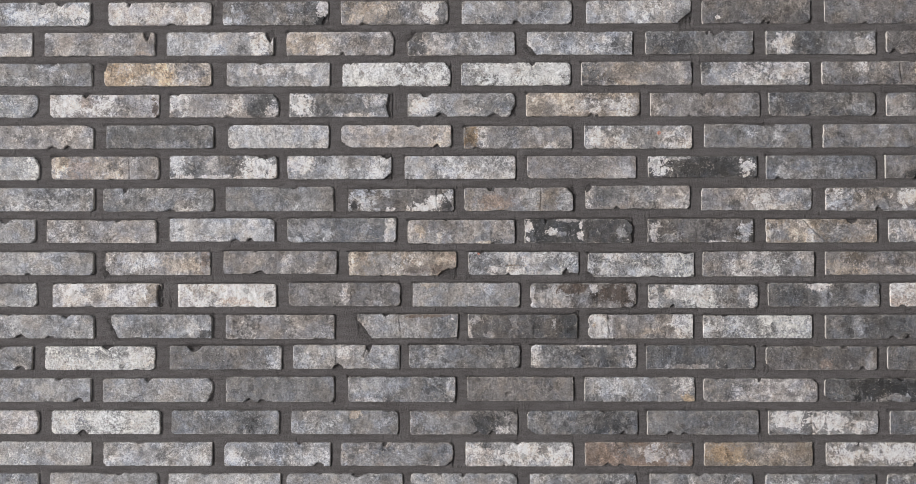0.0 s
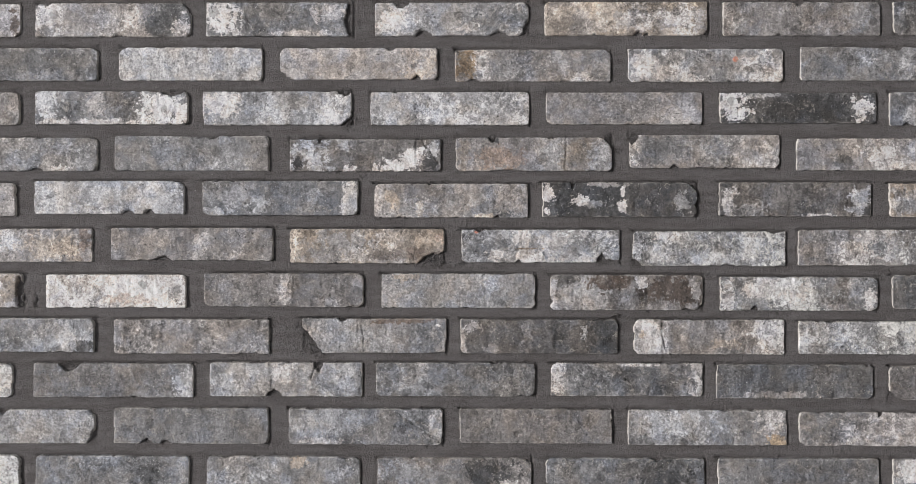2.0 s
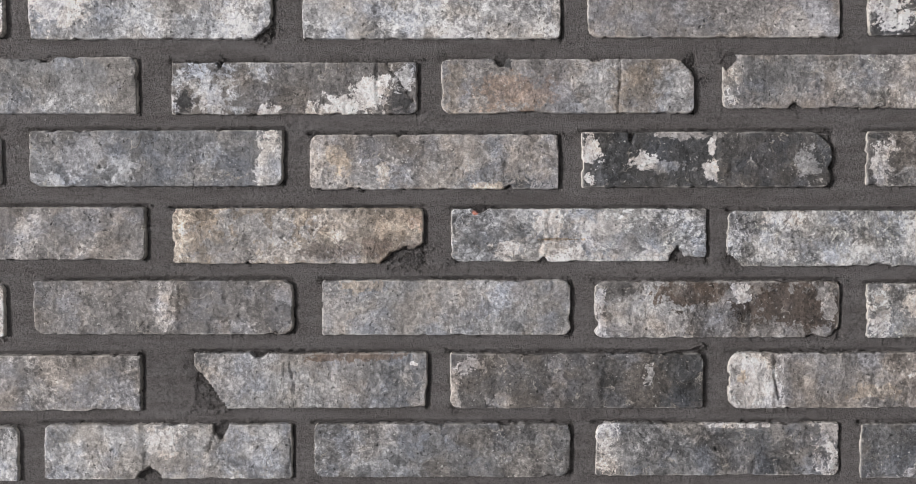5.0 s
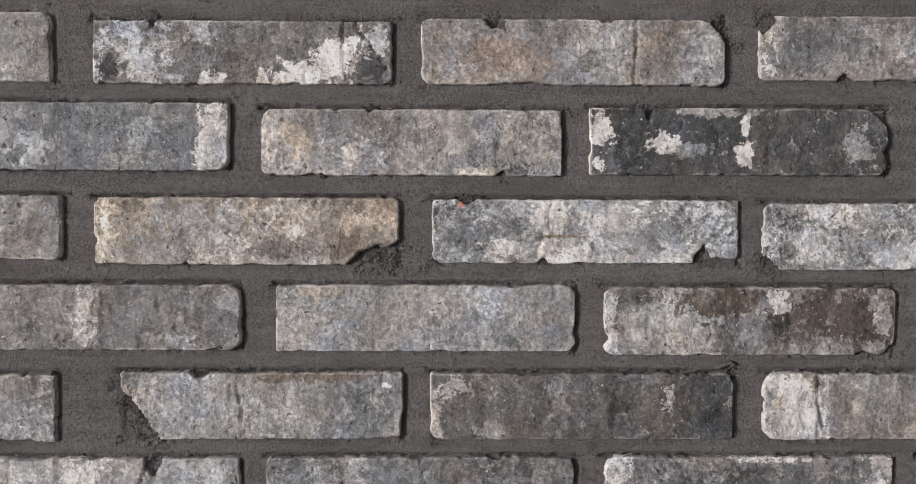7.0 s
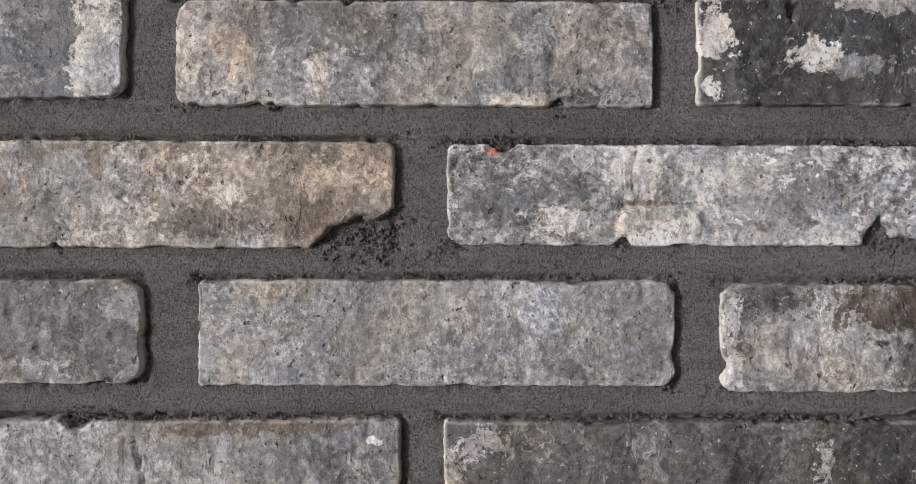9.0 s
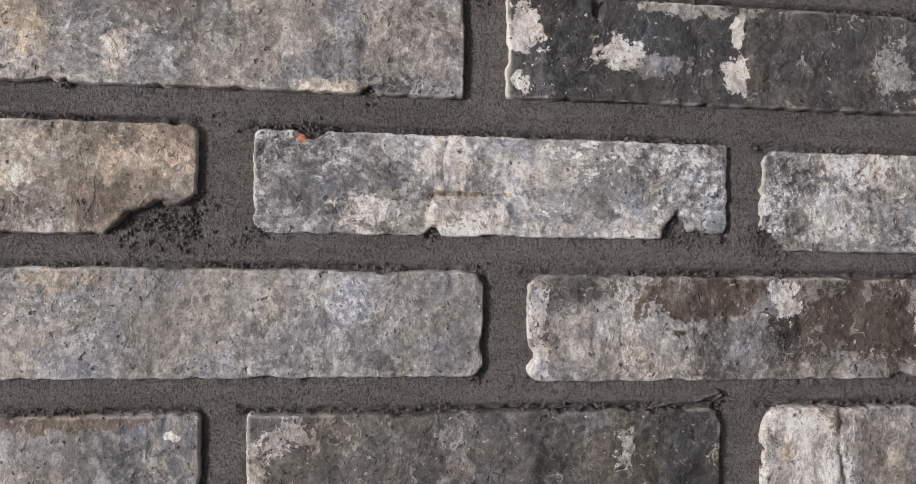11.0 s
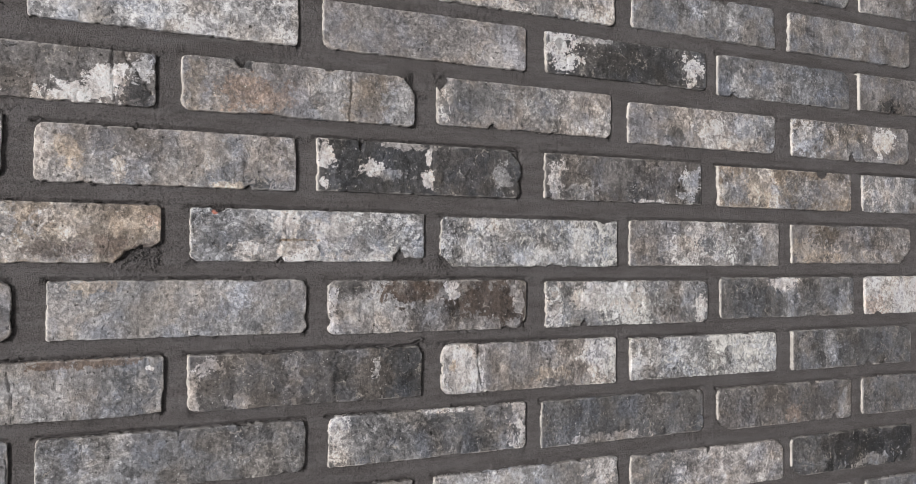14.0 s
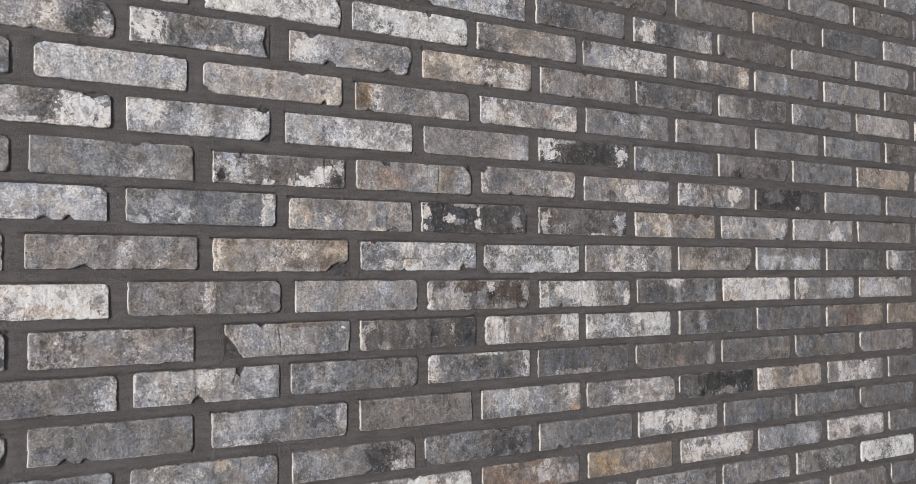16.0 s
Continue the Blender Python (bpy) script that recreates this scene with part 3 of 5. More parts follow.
course(1.6445, [
    (-1030, -826, "g6.9", "565347", {}),
    (-802, -590, "w5.9", "000000", dict(cracks=[(0.72, 0.95, 0.73, 0.0)], hero=True)),
    (-569, -358, "g4.8", "110002", dict(hero=True, chips=[(0.9, 1.0, 0.08, 0.15)], lift=1.8, tall=46.3)),
    (-338, -133, "b6.7", "112211", dict(hero=True, cuts=[(1.02, 0.35, 0.92, -0.02)], chips=[(0.95, 1.03, 0.06, 0.15)], lift=0.9, tall=46.8)),
    (-108, 110, "g7.4", "111111", dict(hero=True, corners=(4, 6, 6, 5), lift=0.5, tall=46.0)),
    (132, 345, "w5.3", "000000", dict(hero=True, lift=0.5, tall=44.4)),
    (368, 581, "g2.1", "300002", dict(hero=True, lift=0.8, tall=42.3)),
    (598, 812, "b3.8", "000000", {}),
    (829, 1044, "w3.7", "000000", {}),
    (1063, 1269, "g4.6", "000000", {}),
    (1292, 1498, "t4.6", "000000", {}),
])
course(1.5824, [
    (-943, -718, "g5.9", "010010", {}),
    (-700, -482, "g4.9", "000000", {}),
    (-459, -246, "g4.8", "000000", dict(lift=1.4, tall=48.8)),
    (-218, -11, "w3.5", "100000", dict(hero=True, cracks=[(0.84, 1.05, 0.835, 0.6), (0.835, 0.6, 0.845, -0.05), (0.87, 1.0, 0.985, 0.25)], chips=[(0.2, 1.02, 0.012, 0.12)], lift=-1.5, tall=44.4)),
    (9, 222, "w5.3", "000000", dict(hero=True, cuts=[(0.94, 1.05, 1.03, 0.45)], chips=[(0.235, 1.02, 0.03, 0.15), (0.6, 1.02, 0.01, 0.07)], cracks=[(0.71, 1.0, 0.70, 0.0)], flakes=[(0.86, 0.5, 0.15, 0.8, 0.0009)], lift=-0.1, tall=46.4)),
    (246, 450, "w5.2", "200323", dict(hero=True, chips=[(0.3, -0.03, 0.03, 0.15), (0.02, 0.95, 0.04, 0.2)], lift=3.7, tall=46.0)),
    (472, 687, "w6", "000121", dict(hero=True, lift=-0.2, tall=44.1)),
    (713, 922, "w4.7", "010121", {}),
    (940, 1150, "g1.7", "010000", {}),
    (1173, 1379, "g4.6", "000000", {}),
    (1403, 1606, "g4.6", "000000", {}),
])
course(1.5204, [
    (-1047, -833, "g5.9", "000000", {}),
    (-811, -594, "w5.9", "000000", {}),
    (-569, -362, "b7.8", "000000", dict(lift=2.8, tall=46.0)),
    (-338, -124, "b3.8", "000000", dict(hero=True, lift=1.9, tall=47.9)),
    (-102, 108, "w6.4", "000000", dict(hero=True, chips=[(0.8, -0.02, 0.02, 0.08), (0.36, 1.02, 0.01, 0.07), (0.2, -0.02, 0.01, 0.06)], flakes=[(0.62, 0.35, 0.16, 0.45, 0.0006), (0.8, 0.75, 0.1, 0.25, 0.0006), (0.3, 0.65, 0.14, 0.3, -0.0006)], lift=-1.4, tall=46.8)),
    (127, 338, "g1.3", "000000", dict(hero=True, corners=(3, 20, 9, 3), chips=[(0.2, 1.02, 0.01, 0.2)], lift=0.1, tall=47.6)),
    (367, 573, "w3.1", "000000", dict(hero=True, corners=(5, 3, 3, 2), lift=0.6, tall=47.0)),
    (597, 813, "t4.8", "000000", dict(hero=True, chips=[(0.78, 1.02, 0.06, 0.2)], cracks=[(0.33, 1.0, 0.5, 0.2)])),
    (835, 1042, "g5.7", "222111", {}),
    (1061, 1268, "w5.6", "222222", {}),
    (1291, 1499, "w4.6", "000000", {}),
])
course(1.4570, [
    (-937, -718, "g5.9", "000000", {}),
    (-695, -488, "w5.9", "000000", dict(hero=True, cuts=[(0.05, -0.02, -0.02, 0.4)])),
    (-463, -240, "w4.8", "000000", dict(hero=True, chips=[(0.32, -0.03, 0.06, 0.16)], lift=2.2, tall=45.2)),
    (-218, -6, "t5.2", "000000", dict(hero=True, cuts=[(1.02, 0.42, 0.84, -0.02)], corners=(5, 5, 3, 4), chips=[(0.3, -0.02, 0.01, 0.06), (0.93, 0.02, 0.09, 0.26)], lift=-0.2, tall=47.6)),
    (17, 233, "b6.6", "123443", dict(hero=True, chips=[(0.115, 1.02, 0.045, 0.1), (0.36, -0.02, 0.022, 0.12), (0.885, -0.02, 0.03, 0.26), (0.95, -0.03, 0.09, 0.13)], cuts=[(0.035, -0.02, -0.02, 0.12)], cracks=[(0.385, 1.0, 0.38, 0.55), (0.36, 0.4, 0.48, 0.42)], stain=("o", 0.095), spot=(0.925, 0.013, 0.05), flakes=[(0.44, 0.18, 0.085, 0.22, 0.0013)], lift=0.2, tall=45.3)),
    (250, 457, "b5.2", "344456", dict(hero=True, cuts=[(0.09, -0.02, -0.02, 0.3)], chips=[(0.62, -0.02, 0.05, 0.08), (0.93, 1.02, 0.05, 0.07)], lift=-3.1, tall=47.8)),
    (474, 691, "w5", "013530", dict(hero=True, lift=-1.3, tall=49.5)),
    (712, 923, "w4.7", "000000", {}),
    (940, 1149, "b4.7", "001010", {}),
    (1174, 1378, "g3.6", "000000", {}),
    (1402, 1604, "g5.6", "111111", {}),
])
course(1.3950, [
    (-1046, -829, "g5.9", "000017", {}),
    (-799, -584, "w6.9", "221121", dict(hero=True, chips=[(0.98, 0.5, 0.02, 0.5)])),
    (-552, -359, "w8.8", "333332", dict(hero=True, corners=(2, 7, 3, 3))),
    (-335, -116, "w3.9", "000000", dict(hero=True, flakes=[(0.52, 0.55, 0.04, 0.5, 0.0008), (0.75, 0.15, 0.08, 0.2, -0.0009)], lift=1.7, tall=46.3)),
    (-92, 118, "g5.9", "000000", dict(hero=True, corners=(3, 5, 7, 2), lift=1.2, tall=47.2)),
    (138, 345, "w4.3", "122000", dict(hero=True, corners=(8, 6, 13, 7), chips=[(0.9, -0.02, 0.05, 0.08)], flakes=[(0.3, 0.45, 0.2, 0.4, 0.0005)], lift=-0.8, tall=48.6)),
    (368, 581, "g4.1", "436532", dict(hero=True, chips=[(0.22, -0.03, 0.03, 0.2)], lift=-2.1, tall=46.2)),
    (600, 818, "g3.8", "001011", dict(hero=True, corners=(8, 6, 6, 8))),
    (837, 1045, "w7.7", "333222", {}),
    (1064, 1270, "g5.6", "300112", {}),
    (1293, 1497, "w5.6", "222222", {}),
])
course(1.3338, [
    (-936, -717, "g5.9", "100000", {}),
    (-683, -485, "b5.8", "000000", dict(cuts=[(0.07, -0.02, -0.02, 0.9)], hero=True)),
    (-458, -244, "w4.9", "000100", dict(hero=True, flakes=[(0.4, 0.6, 0.1, 0.3, -0.0012), (0.5, 0.5, 0.05, 0.3, 0.0008)], lift=-0.8, tall=47.6)),
    (-200, -3, "g5.5", "000000", dict(hero=True, cuts=[(0.15, -0.05, -0.03, 0.95)], chips=[(0.28, 1.02, 0.035, 0.14)], cracks=[(0.405, 0.85, 0.43, 0.4), (0.43, 0.4, 0.44, -0.05)], corners=(1, 3, 3, 1), lift=0.9, tall=47.5)),
    (16, 230, "w2.3", "000000", dict(hero=True, chips=[(0.85, 1.03, 0.12, 0.05)], lift=0.4, tall=47.2)),
    (251, 455, "w5.2", "610006", dict(hero=True, corners=(12, 3, 4, 10), chips=[(0.0, 0.5, 0.012, 0.15)], cracks=[(0.19, 1.05, 0.185, 0.6), (0.185, 0.6, 0.21, 0.2)], flakes=[(0.08, 0.5, 0.11, 0.7, 0.0016), (0.93, 0.5, 0.09, 0.7, 0.0005)], lift=0.3, tall=47.5)),
    (474, 686, "g6", "344665", dict(hero=True, lift=-0.5, tall=44.9)),
    (711, 922, "g3.7", "000000", {}),
    (940, 1148, "g3.7", "000000", {}),
    (1170, 1376, "t3.6", "000000", {}),
    (1400, 1603, "t4.6", "000000", {}),
])
course(1.2722, [
    (-1051, -838, "g4.9", "000000", {}),
    (-813, -596, "g7.9", "656555", dict(hero=True, chips=[(0.56, 1.02, 0.05, 0.15)])),
    (-568, -348, "g4.2", "000000", dict(chips=[(0.22, 1.02, 0.07, 0.25)], hero=True, lift=0.9, tall=46.8)),
    (-326, -117, "g5.8", "111001", dict(hero=True, chips=[(0.42, -0.03, 0.05, 0.22), (0.71, 1.02, 0.03, 0.3)], corners=(6, 3, 3, 3), cracks=[(0.7, 1.0, 0.66, 0.5)], flakes=[(0.2, 0.5, 0.2, 0.7, 0.0012), (0.86, 0.5, 0.13, 0.7, 0.001)], lift=2.8, tall=46.7)),
    (-99, 118, "g3.4", "000000", dict(hero=True, lift=3.2, tall=45.9)),
    (139, 345, "g4.3", "000000", dict(hero=True, lift=3.7, tall=45.0)),
    (363, 575, "g3.1", "000000", dict(hero=True, lift=2.1, tall=46.8)),
    (596, 812, "w3.8", "000000", {}),
    (831, 1041, "w3.7", "000000", {}),
    (1062, 1269, "g3.6", "000000", {}),
    (1291, 1496, "w4.6", "000000", {}),
])
course(1.2100, [
    (-941, -722, "g5.9", "010000", {}),
    (-699, -483, "g5.9", "000000", {}),
    (-458, -245, "g4.2", "110000", dict(lift=1.4, tall=49.3)),
    (-218, -8, "b4.5", "000000", dict(hero=True, cracks=[(0.7, 0.9, 0.98, 0.1)], lift=1.1, tall=49.1)),
    (15, 222, "w3.8", "000000", dict(hero=True, corners=(2, 2, 2, 7), lift=2.5, tall=46.9)),
    (243, 458, "g5.2", "011000", dict(hero=True, lift=1.5, tall=48.1)),
    (474, 696, "w6", "000000", {}),
    (709, 921, "g1.7", "000000", {}),
    (940, 1147, "t5.7", "100001", {}),
    (1172, 1375, "w5.6", "122222", {}),
    (1399, 1601, "g3.6", "000000", {}),
])
course(1.1471, [
    (-1038, -825, "w7.9", "244333", {}),
    (-800, -586, "g6.9", "656666", dict(hero=True, chips=[(0.29, -0.02, 0.05, 0.2)])),
    (-564, -353, "b4.8", "000000", dict(hero=True, flakes=[(0.85, 0.4, 0.1, 0.3, -0.001)])),
    (-330, -120, "g5.6", "011000", dict(hero=True, flakes=[(0.65, 0.75, 0.08, 0.25, 0.001)])),
    (-97, 113, "w4.4", "011000", {}),
    (132, 347, "b3.3", "000000", {}),
    (364, 582, "g4.1", "000000", {}),
    (600, 813, "g5.8", "221222", dict(hero=True, cracks=[(0.39, 1.0, 0.4, 0.0)])),
    (835, 1043, "g3.7", "000000", {}),
    (1061, 1268, "g3.6", "000000", {}),
    (1288, 1494, "g3.6", "000000", {}),
])
course(1.0853, [
    (-935, -720, "g6.9", "344244", {}),
    (-698, -484, "g6.9", "111112", {}),
    (-461, -252, "b6.8", "001110", {}),
    (-233, -13, "w5.5", "000000", {}),
    (11, 221, "g7.3", "222222", {}),
    (243, 454, "n4.2", "000111", {}),
    (475, 686, "t5", "000000", {}),
    (711, 921, "w5.7", "222222", {}),
    (939, 1146, "b4.7", "011111", {}),
    (1168, 1374, "g5.6", "222222", {}),
    (1397, 1600, "g3.6", "000000", {}),
])
course(1.0246, [
    (-1038, -825, "b4.9", "000000", {}),
    (-802, -590, "g5.9", "111111", {}),
    (-570, -350, "g6.8", "111111", {}),
    (-339, -111, "g5.6", "000000", {}),
    (-96, 112, "g6.4", "343222", {}),
    (136, 344, "g5.3", "000000", {}),
    (369, 570, "g5.1", "101000", {}),
    (594, 807, "g4.8", "000000", {}),
    (829, 1038, "g4.7", "000000", {}),
    (1060, 1266, "g4.6", "000000", {}),
    (1287, 1493, "g5.6", "885788", {}),
])
course(0.9627, [
    (-1163, -950, "w5.9", "112101", {}),
    (-930, -719, "g4.9", "000000", {}),
    (-697, -482, "w5.9", "112101", {}),
    (-463, -248, "b5.8", "110100", {}),
    (-227, -19, "g6.5", "333333", {}),
    (12, 223, "w5.3", "000000", {}),
    (248, 458, "g4.2", "000000", {}),
    (477, 692, "g5", "111100", {}),
    (713, 924, "w4.7", "000000", {}),
    (942, 1149, "g4.7", "000000", {}),
    (1172, 1378, "w4.6", "111000", {}),
    (1402, 1605, "g3.6", "000000", {}),
])
course(0.9010, [
    (-1289, -1071, "w5.9", "000000", {}),
    (-1046, -832, "w5.9", "000000", {}),
    (-815, -597, "g5.9", "000000", {}),
    (-584, -371, "g5.8", "000000", {}),
    (-340, -129, "b5.6", "110100", {}),
    (-104, 110, "w5.4", "000000", {}),
    (131, 342, "b5.3", "110100", {}),
    (361, 572, "g4.1", "000000", {}),
    (591, 800, "w4.8", "000000", {}),
    (822, 1034, "g5.7", "333333", {}),
    (1064, 1275, "b4.6", "110100", {}),
    (1294, 1501, "b4.6", "110100", {}),
])


# ---- what sets the closest bricks apart: burnt, flaked, limed and dirty fields of the face ----
def patch_face(start, z, *fields, blotch=0.42):
    """Each field: place along and up the face, half length and half height as shares of it, tone, strength to 9."""
    ob = FACES[(start, z)]
    ob["blotch"] = (blotch, 0.0, 0.0)
    ob.material_slots[0].link = "OBJECT"
    ob.material_slots[0].material = CLOSE_BRICK
    for k, (spot, ink) in enumerate(PATCHES):
        u, v, ru, rv, hue, much = fields[k] if k < len(fields) else (9, 9, 0.1, 0.1, "g5", 0)
        ob[spot] = ((u - 0.5) * 2 * HALF_L, (v - 0.5) * 2 * HALF_H, ru * 2.2 * HALF_L, rv * 2.2 * HALF_H)
        ob[ink] = (*tone(hue[0] + str(5.2 + 1.25 * (float(hue[1:]) - 5.2))), min(1.0, much / 7.0))


patch_face(-218, 1.5824, (0.14, 0.55, 0.15, 0.6, "b7.5", 7), (0.06, 0.3, 0.03, 0.35, "g1.5", 8), (0.55, 0.62, 0.27, 0.42, "w4", 8), (0.69, 0.14, 0.14, 0.17, "w9", 9), (0.82, 0.3, 0.07, 0.32, "w9", 9), (0.41, 0.07, 0.05, 0.11, "w9", 9), (0.93, 0.22, 0.05, 0.22, "g2", 8), (0.95, 0.75, 0.04, 0.25, "g8", 8), (0.36, 0.85, 0.04, 0.15, "g7", 6), blotch=0.3)
patch_face(9, 1.5824, (0.3, 0.4, 0.2, 0.3, "n5.5", 6), (0.25, 0.95, 0.03, 0.1, "g2", 7), (0.6, 0.45, 0.12, 0.5, "g6.2", 5), (0.8, 0.5, 0.1, 0.4, "t5", 5), (0.93, 0.4, 0.06, 0.5, "g6.5", 6), (0.05, 0.5, 0.05, 0.6, "t5.5", 5), blotch=0.22)
patch_face(246, 1.5824, (0.04, 0.45, 0.03, 0.32, "w9", 9), (0.3, 0.6, 0.25, 0.4, "g4", 6), (0.45, 0.6, 0.1, 0.2, "g6.5", 5), (0.8, 0.35, 0.12, 0.3, "w7", 5), (0.65, 0.15, 0.04, 0.2, "g3", 6))
patch_face(-338, 1.5204, (0.96, 0.45, 0.05, 0.5, "g8", 8), (0.36, 0.3, 0.05, 0.25, "b7.5", 5), (0.1, 0.12, 0.1, 0.13, "b7.5", 5), (0.2, 0.6, 0.15, 0.3, "b6", 4), (0.65, 0.4, 0.1, 0.3, "b5.5", 4), blotch=0.22)
patch_face(-102, 1.5204, (0.12, 0.55, 0.05, 0.25, "t6.5", 7), (0.36, 0.64, 0.16, 0.32, "w4.5", 7), (0.45, 0.18, 0.2, 0.22, "g6.5", 5), (0.72, 0.5, 0.1, 0.4, "b6.5", 5), (0.88, 0.55, 0.1, 0.4, "w4.8", 5), (0.6, 0.75, 0.06, 0.2, "w7", 4), (0.03, 0.4, 0.03, 0.5, "w7.5", 5), (0.72, 0.05, 0.05, 0.06, "t8", 7), (0.86, 0.1, 0.05, 0.1, "b3", 8), (0.3, 0.3, 0.02, 0.25, "t7.5", 6), blotch=0.28)
patch_face(127, 1.5204, (0.3, 0.7, 0.24, 0.4, "b1.5", 6), (0.72, 0.5, 0.17, 0.5, "w2.4", 7), (0.035, 0.6, 0.035, 0.22, "w8.4", 8), (0.03, 0.15, 0.02, 0.13, "w8.4", 8), (0.25, 0.5, 0.042, 0.16, "w8.4", 9), (0.34, 0.36, 0.06, 0.1, "g5.6", 5), (0.52, 0.74, 0.012, 0.15, "w8", 8), (0.515, 0.33, 0.026, 0.17, "w8.4", 9), (0.92, 0.35, 0.06, 0.22, "g5.6", 6), (0.42, 0.95, 0.1, 0.07, "w6", 6), blotch=0.45)
patch_face(367, 1.5204, (0.06, 0.4, 0.05, 0.45, "w8.5", 8), (0.92, 0.4, 0.06, 0.4, "b8", 8), (0.98, 0.12, 0.03, 0.2, "g2", 8), (0.2, 0.2, 0.08, 0.2, "g6.5", 5), (0.57, 0.2, 0.06, 0.2, "g2.5", 6), (0.7, 0.03, 0.1, 0.06, "w8", 7), (0.05, 0.93, 0.03, 0.1, "g2", 8))
patch_face(-218, 1.4570, (0.04, 0.6, 0.04, 0.4, "t7", 7), (0.35, 0.6, 0.2, 0.3, "g6.5", 5), (0.65, 0.65, 0.06, 0.3, "t7.5", 6), (0.5, 0.2, 0.25, 0.2, "w6.5", 4), (0.6, 0.25, 0.12, 0.12, "n3", 5), (0.82, 0.35, 0.1, 0.2, "n4", 6), (0.85, 0.7, 0.1, 0.25, "t6.5", 6), (0.25, 0.25, 0.12, 0.2, "w4.8", 5), (0.97, 0.75, 0.025, 0.1, "n7", 6), blotch=0.55)
patch_face(17, 1.4570, (0.14, 0.55, 0.16, 0.45, "b4.2", 8), (0.6, 0.6, 0.12, 0.35, "w7.6", 6), (0.83, 0.5, 0.13, 0.4, "b4.6", 6), (0.72, 0.2, 0.12, 0.15, "w8", 6), (0.7, 0.4, 0.05, 0.25, "g4", 5), (0.37, 0.72, 0.055, 0.22, "w8.8", 9), (0.43, 0.2, 0.065, 0.22, "w9", 9), (0.22, 0.22, 0.06, 0.18, "w8.5", 7), (0.28, 0.5, 0.03, 0.2, "b3", 6), (0.43, 0.42, 0.07, 0.02, "y5", 9), blotch=0.85)
patch_face(250, 1.4570, (0.08, 0.72, 0.08, 0.2, "b3", 6), (0.2, 0.35, 0.12, 0.25, "b8", 6), (0.3, 0.55, 0.08, 0.3, "g4", 6), (0.55, 0.6, 0.12, 0.25, "g4", 6), (0.8, 0.5, 0.1, 0.4, "b8", 7), (0.5, 0.2, 0.15, 0.15, "b8", 6), (0.88, 0.9, 0.08, 0.1, "w4.5", 6), (0.2, 0.9, 0.08, 0.12, "w7.4", 6), (0.93, 0.25, 0.05, 0.25, "b8", 6), blotch=0.85)
patch_face(474, 1.4570, (0.45, 0.5, 0.14, 0.42, "w8", 7), (0.5, 0.5, 0.05, 0.2, "b4", 7), (0.1, 0.5, 0.08, 0.4, "w4.6", 5), (0.75, 0.5, 0.15, 0.4, "g5.2", 5))
patch_face(-335, 1.3950, (0.52, 0.55, 0.04, 0.42, "w7", 7), (0.76, 0.6, 0.2, 0.4, "w3.9", 6), (0.8, 0.12, 0.08, 0.12, "w6.5", 6), (0.25, 0.4, 0.2, 0.4, "w5", 4), (0.97, 0.8, 0.03, 0.2, "w7", 5), blotch=0.22)
patch_face(-92, 1.3950, (0.05, 0.5, 0.05, 0.5, "w7.2", 6), (0.16, 0.9, 0.1, 0.11, "t6.3", 7), (0.4, 0.4, 0.2, 0.35, "g5.7", 4), (0.7, 0.75, 0.05, 0.15, "b7.3", 5), (0.85, 0.2, 0.1, 0.15, "b4.8", 5), (0.55, 0.55, 0.1, 0.3, "w5.8", 4), blotch=0.14)
patch_face(138, 1.3950, (0.23, 0.6, 0.17, 0.36, "g6.3", 7), (0.2, 0.2, 0.2, 0.2, "w6.3", 5), (0.11, 0.86, 0.07, 0.14, "w3", 8), (0.42, 0.8, 0.12, 0.2, "n2.6", 9), (0.78, 0.55, 0.22, 0.45, "n2", 9), (0.02, 0.5, 0.02, 0.45, "w9", 9), (0.51, 0.25, 0.05, 0.3, "g6.3", 6), (0.6, 0.78, 0.035, 0.16, "w8.5", 8), (0.95, 0.7, 0.02, 0.28, "w7", 6), (0.72, 0.12, 0.1, 0.12, "w5.6", 5), blotch=0.4)
patch_face(368, 1.3950, (0.06, 0.5, 0.05, 0.45, "w9", 9), (0.13, 0.5, 0.04, 0.5, "b4.5", 7), (0.3, 0.6, 0.1, 0.38, "w8.3", 9), (0.5, 0.55, 0.1, 0.5, "w9", 9), (0.76, 0.5, 0.13, 0.5, "w3.9", 9), (0.95, 0.3, 0.04, 0.3, "w8.5", 7), (0.25, 0.2, 0.1, 0.14, "g5", 6), (0.85, 0.55, 0.05, 0.3, "g6.5", 5), blotch=0.55)
patch_face(-200, 1.3338, (0.08, 0.7, 0.06, 0.25, "w6.5", 6), (0.85, 0.4, 0.11, 0.4, "b3.8", 6), (0.935, 0.8, 0.02, 0.035, "w9.9", 9), (0.3, 0.5, 0.15, 0.4, "g6", 4), (0.65, 0.5, 0.12, 0.4, "w5.2", 4), (0.7, 0.95, 0.15, 0.07, "n3.5", 8), blotch=0.22)
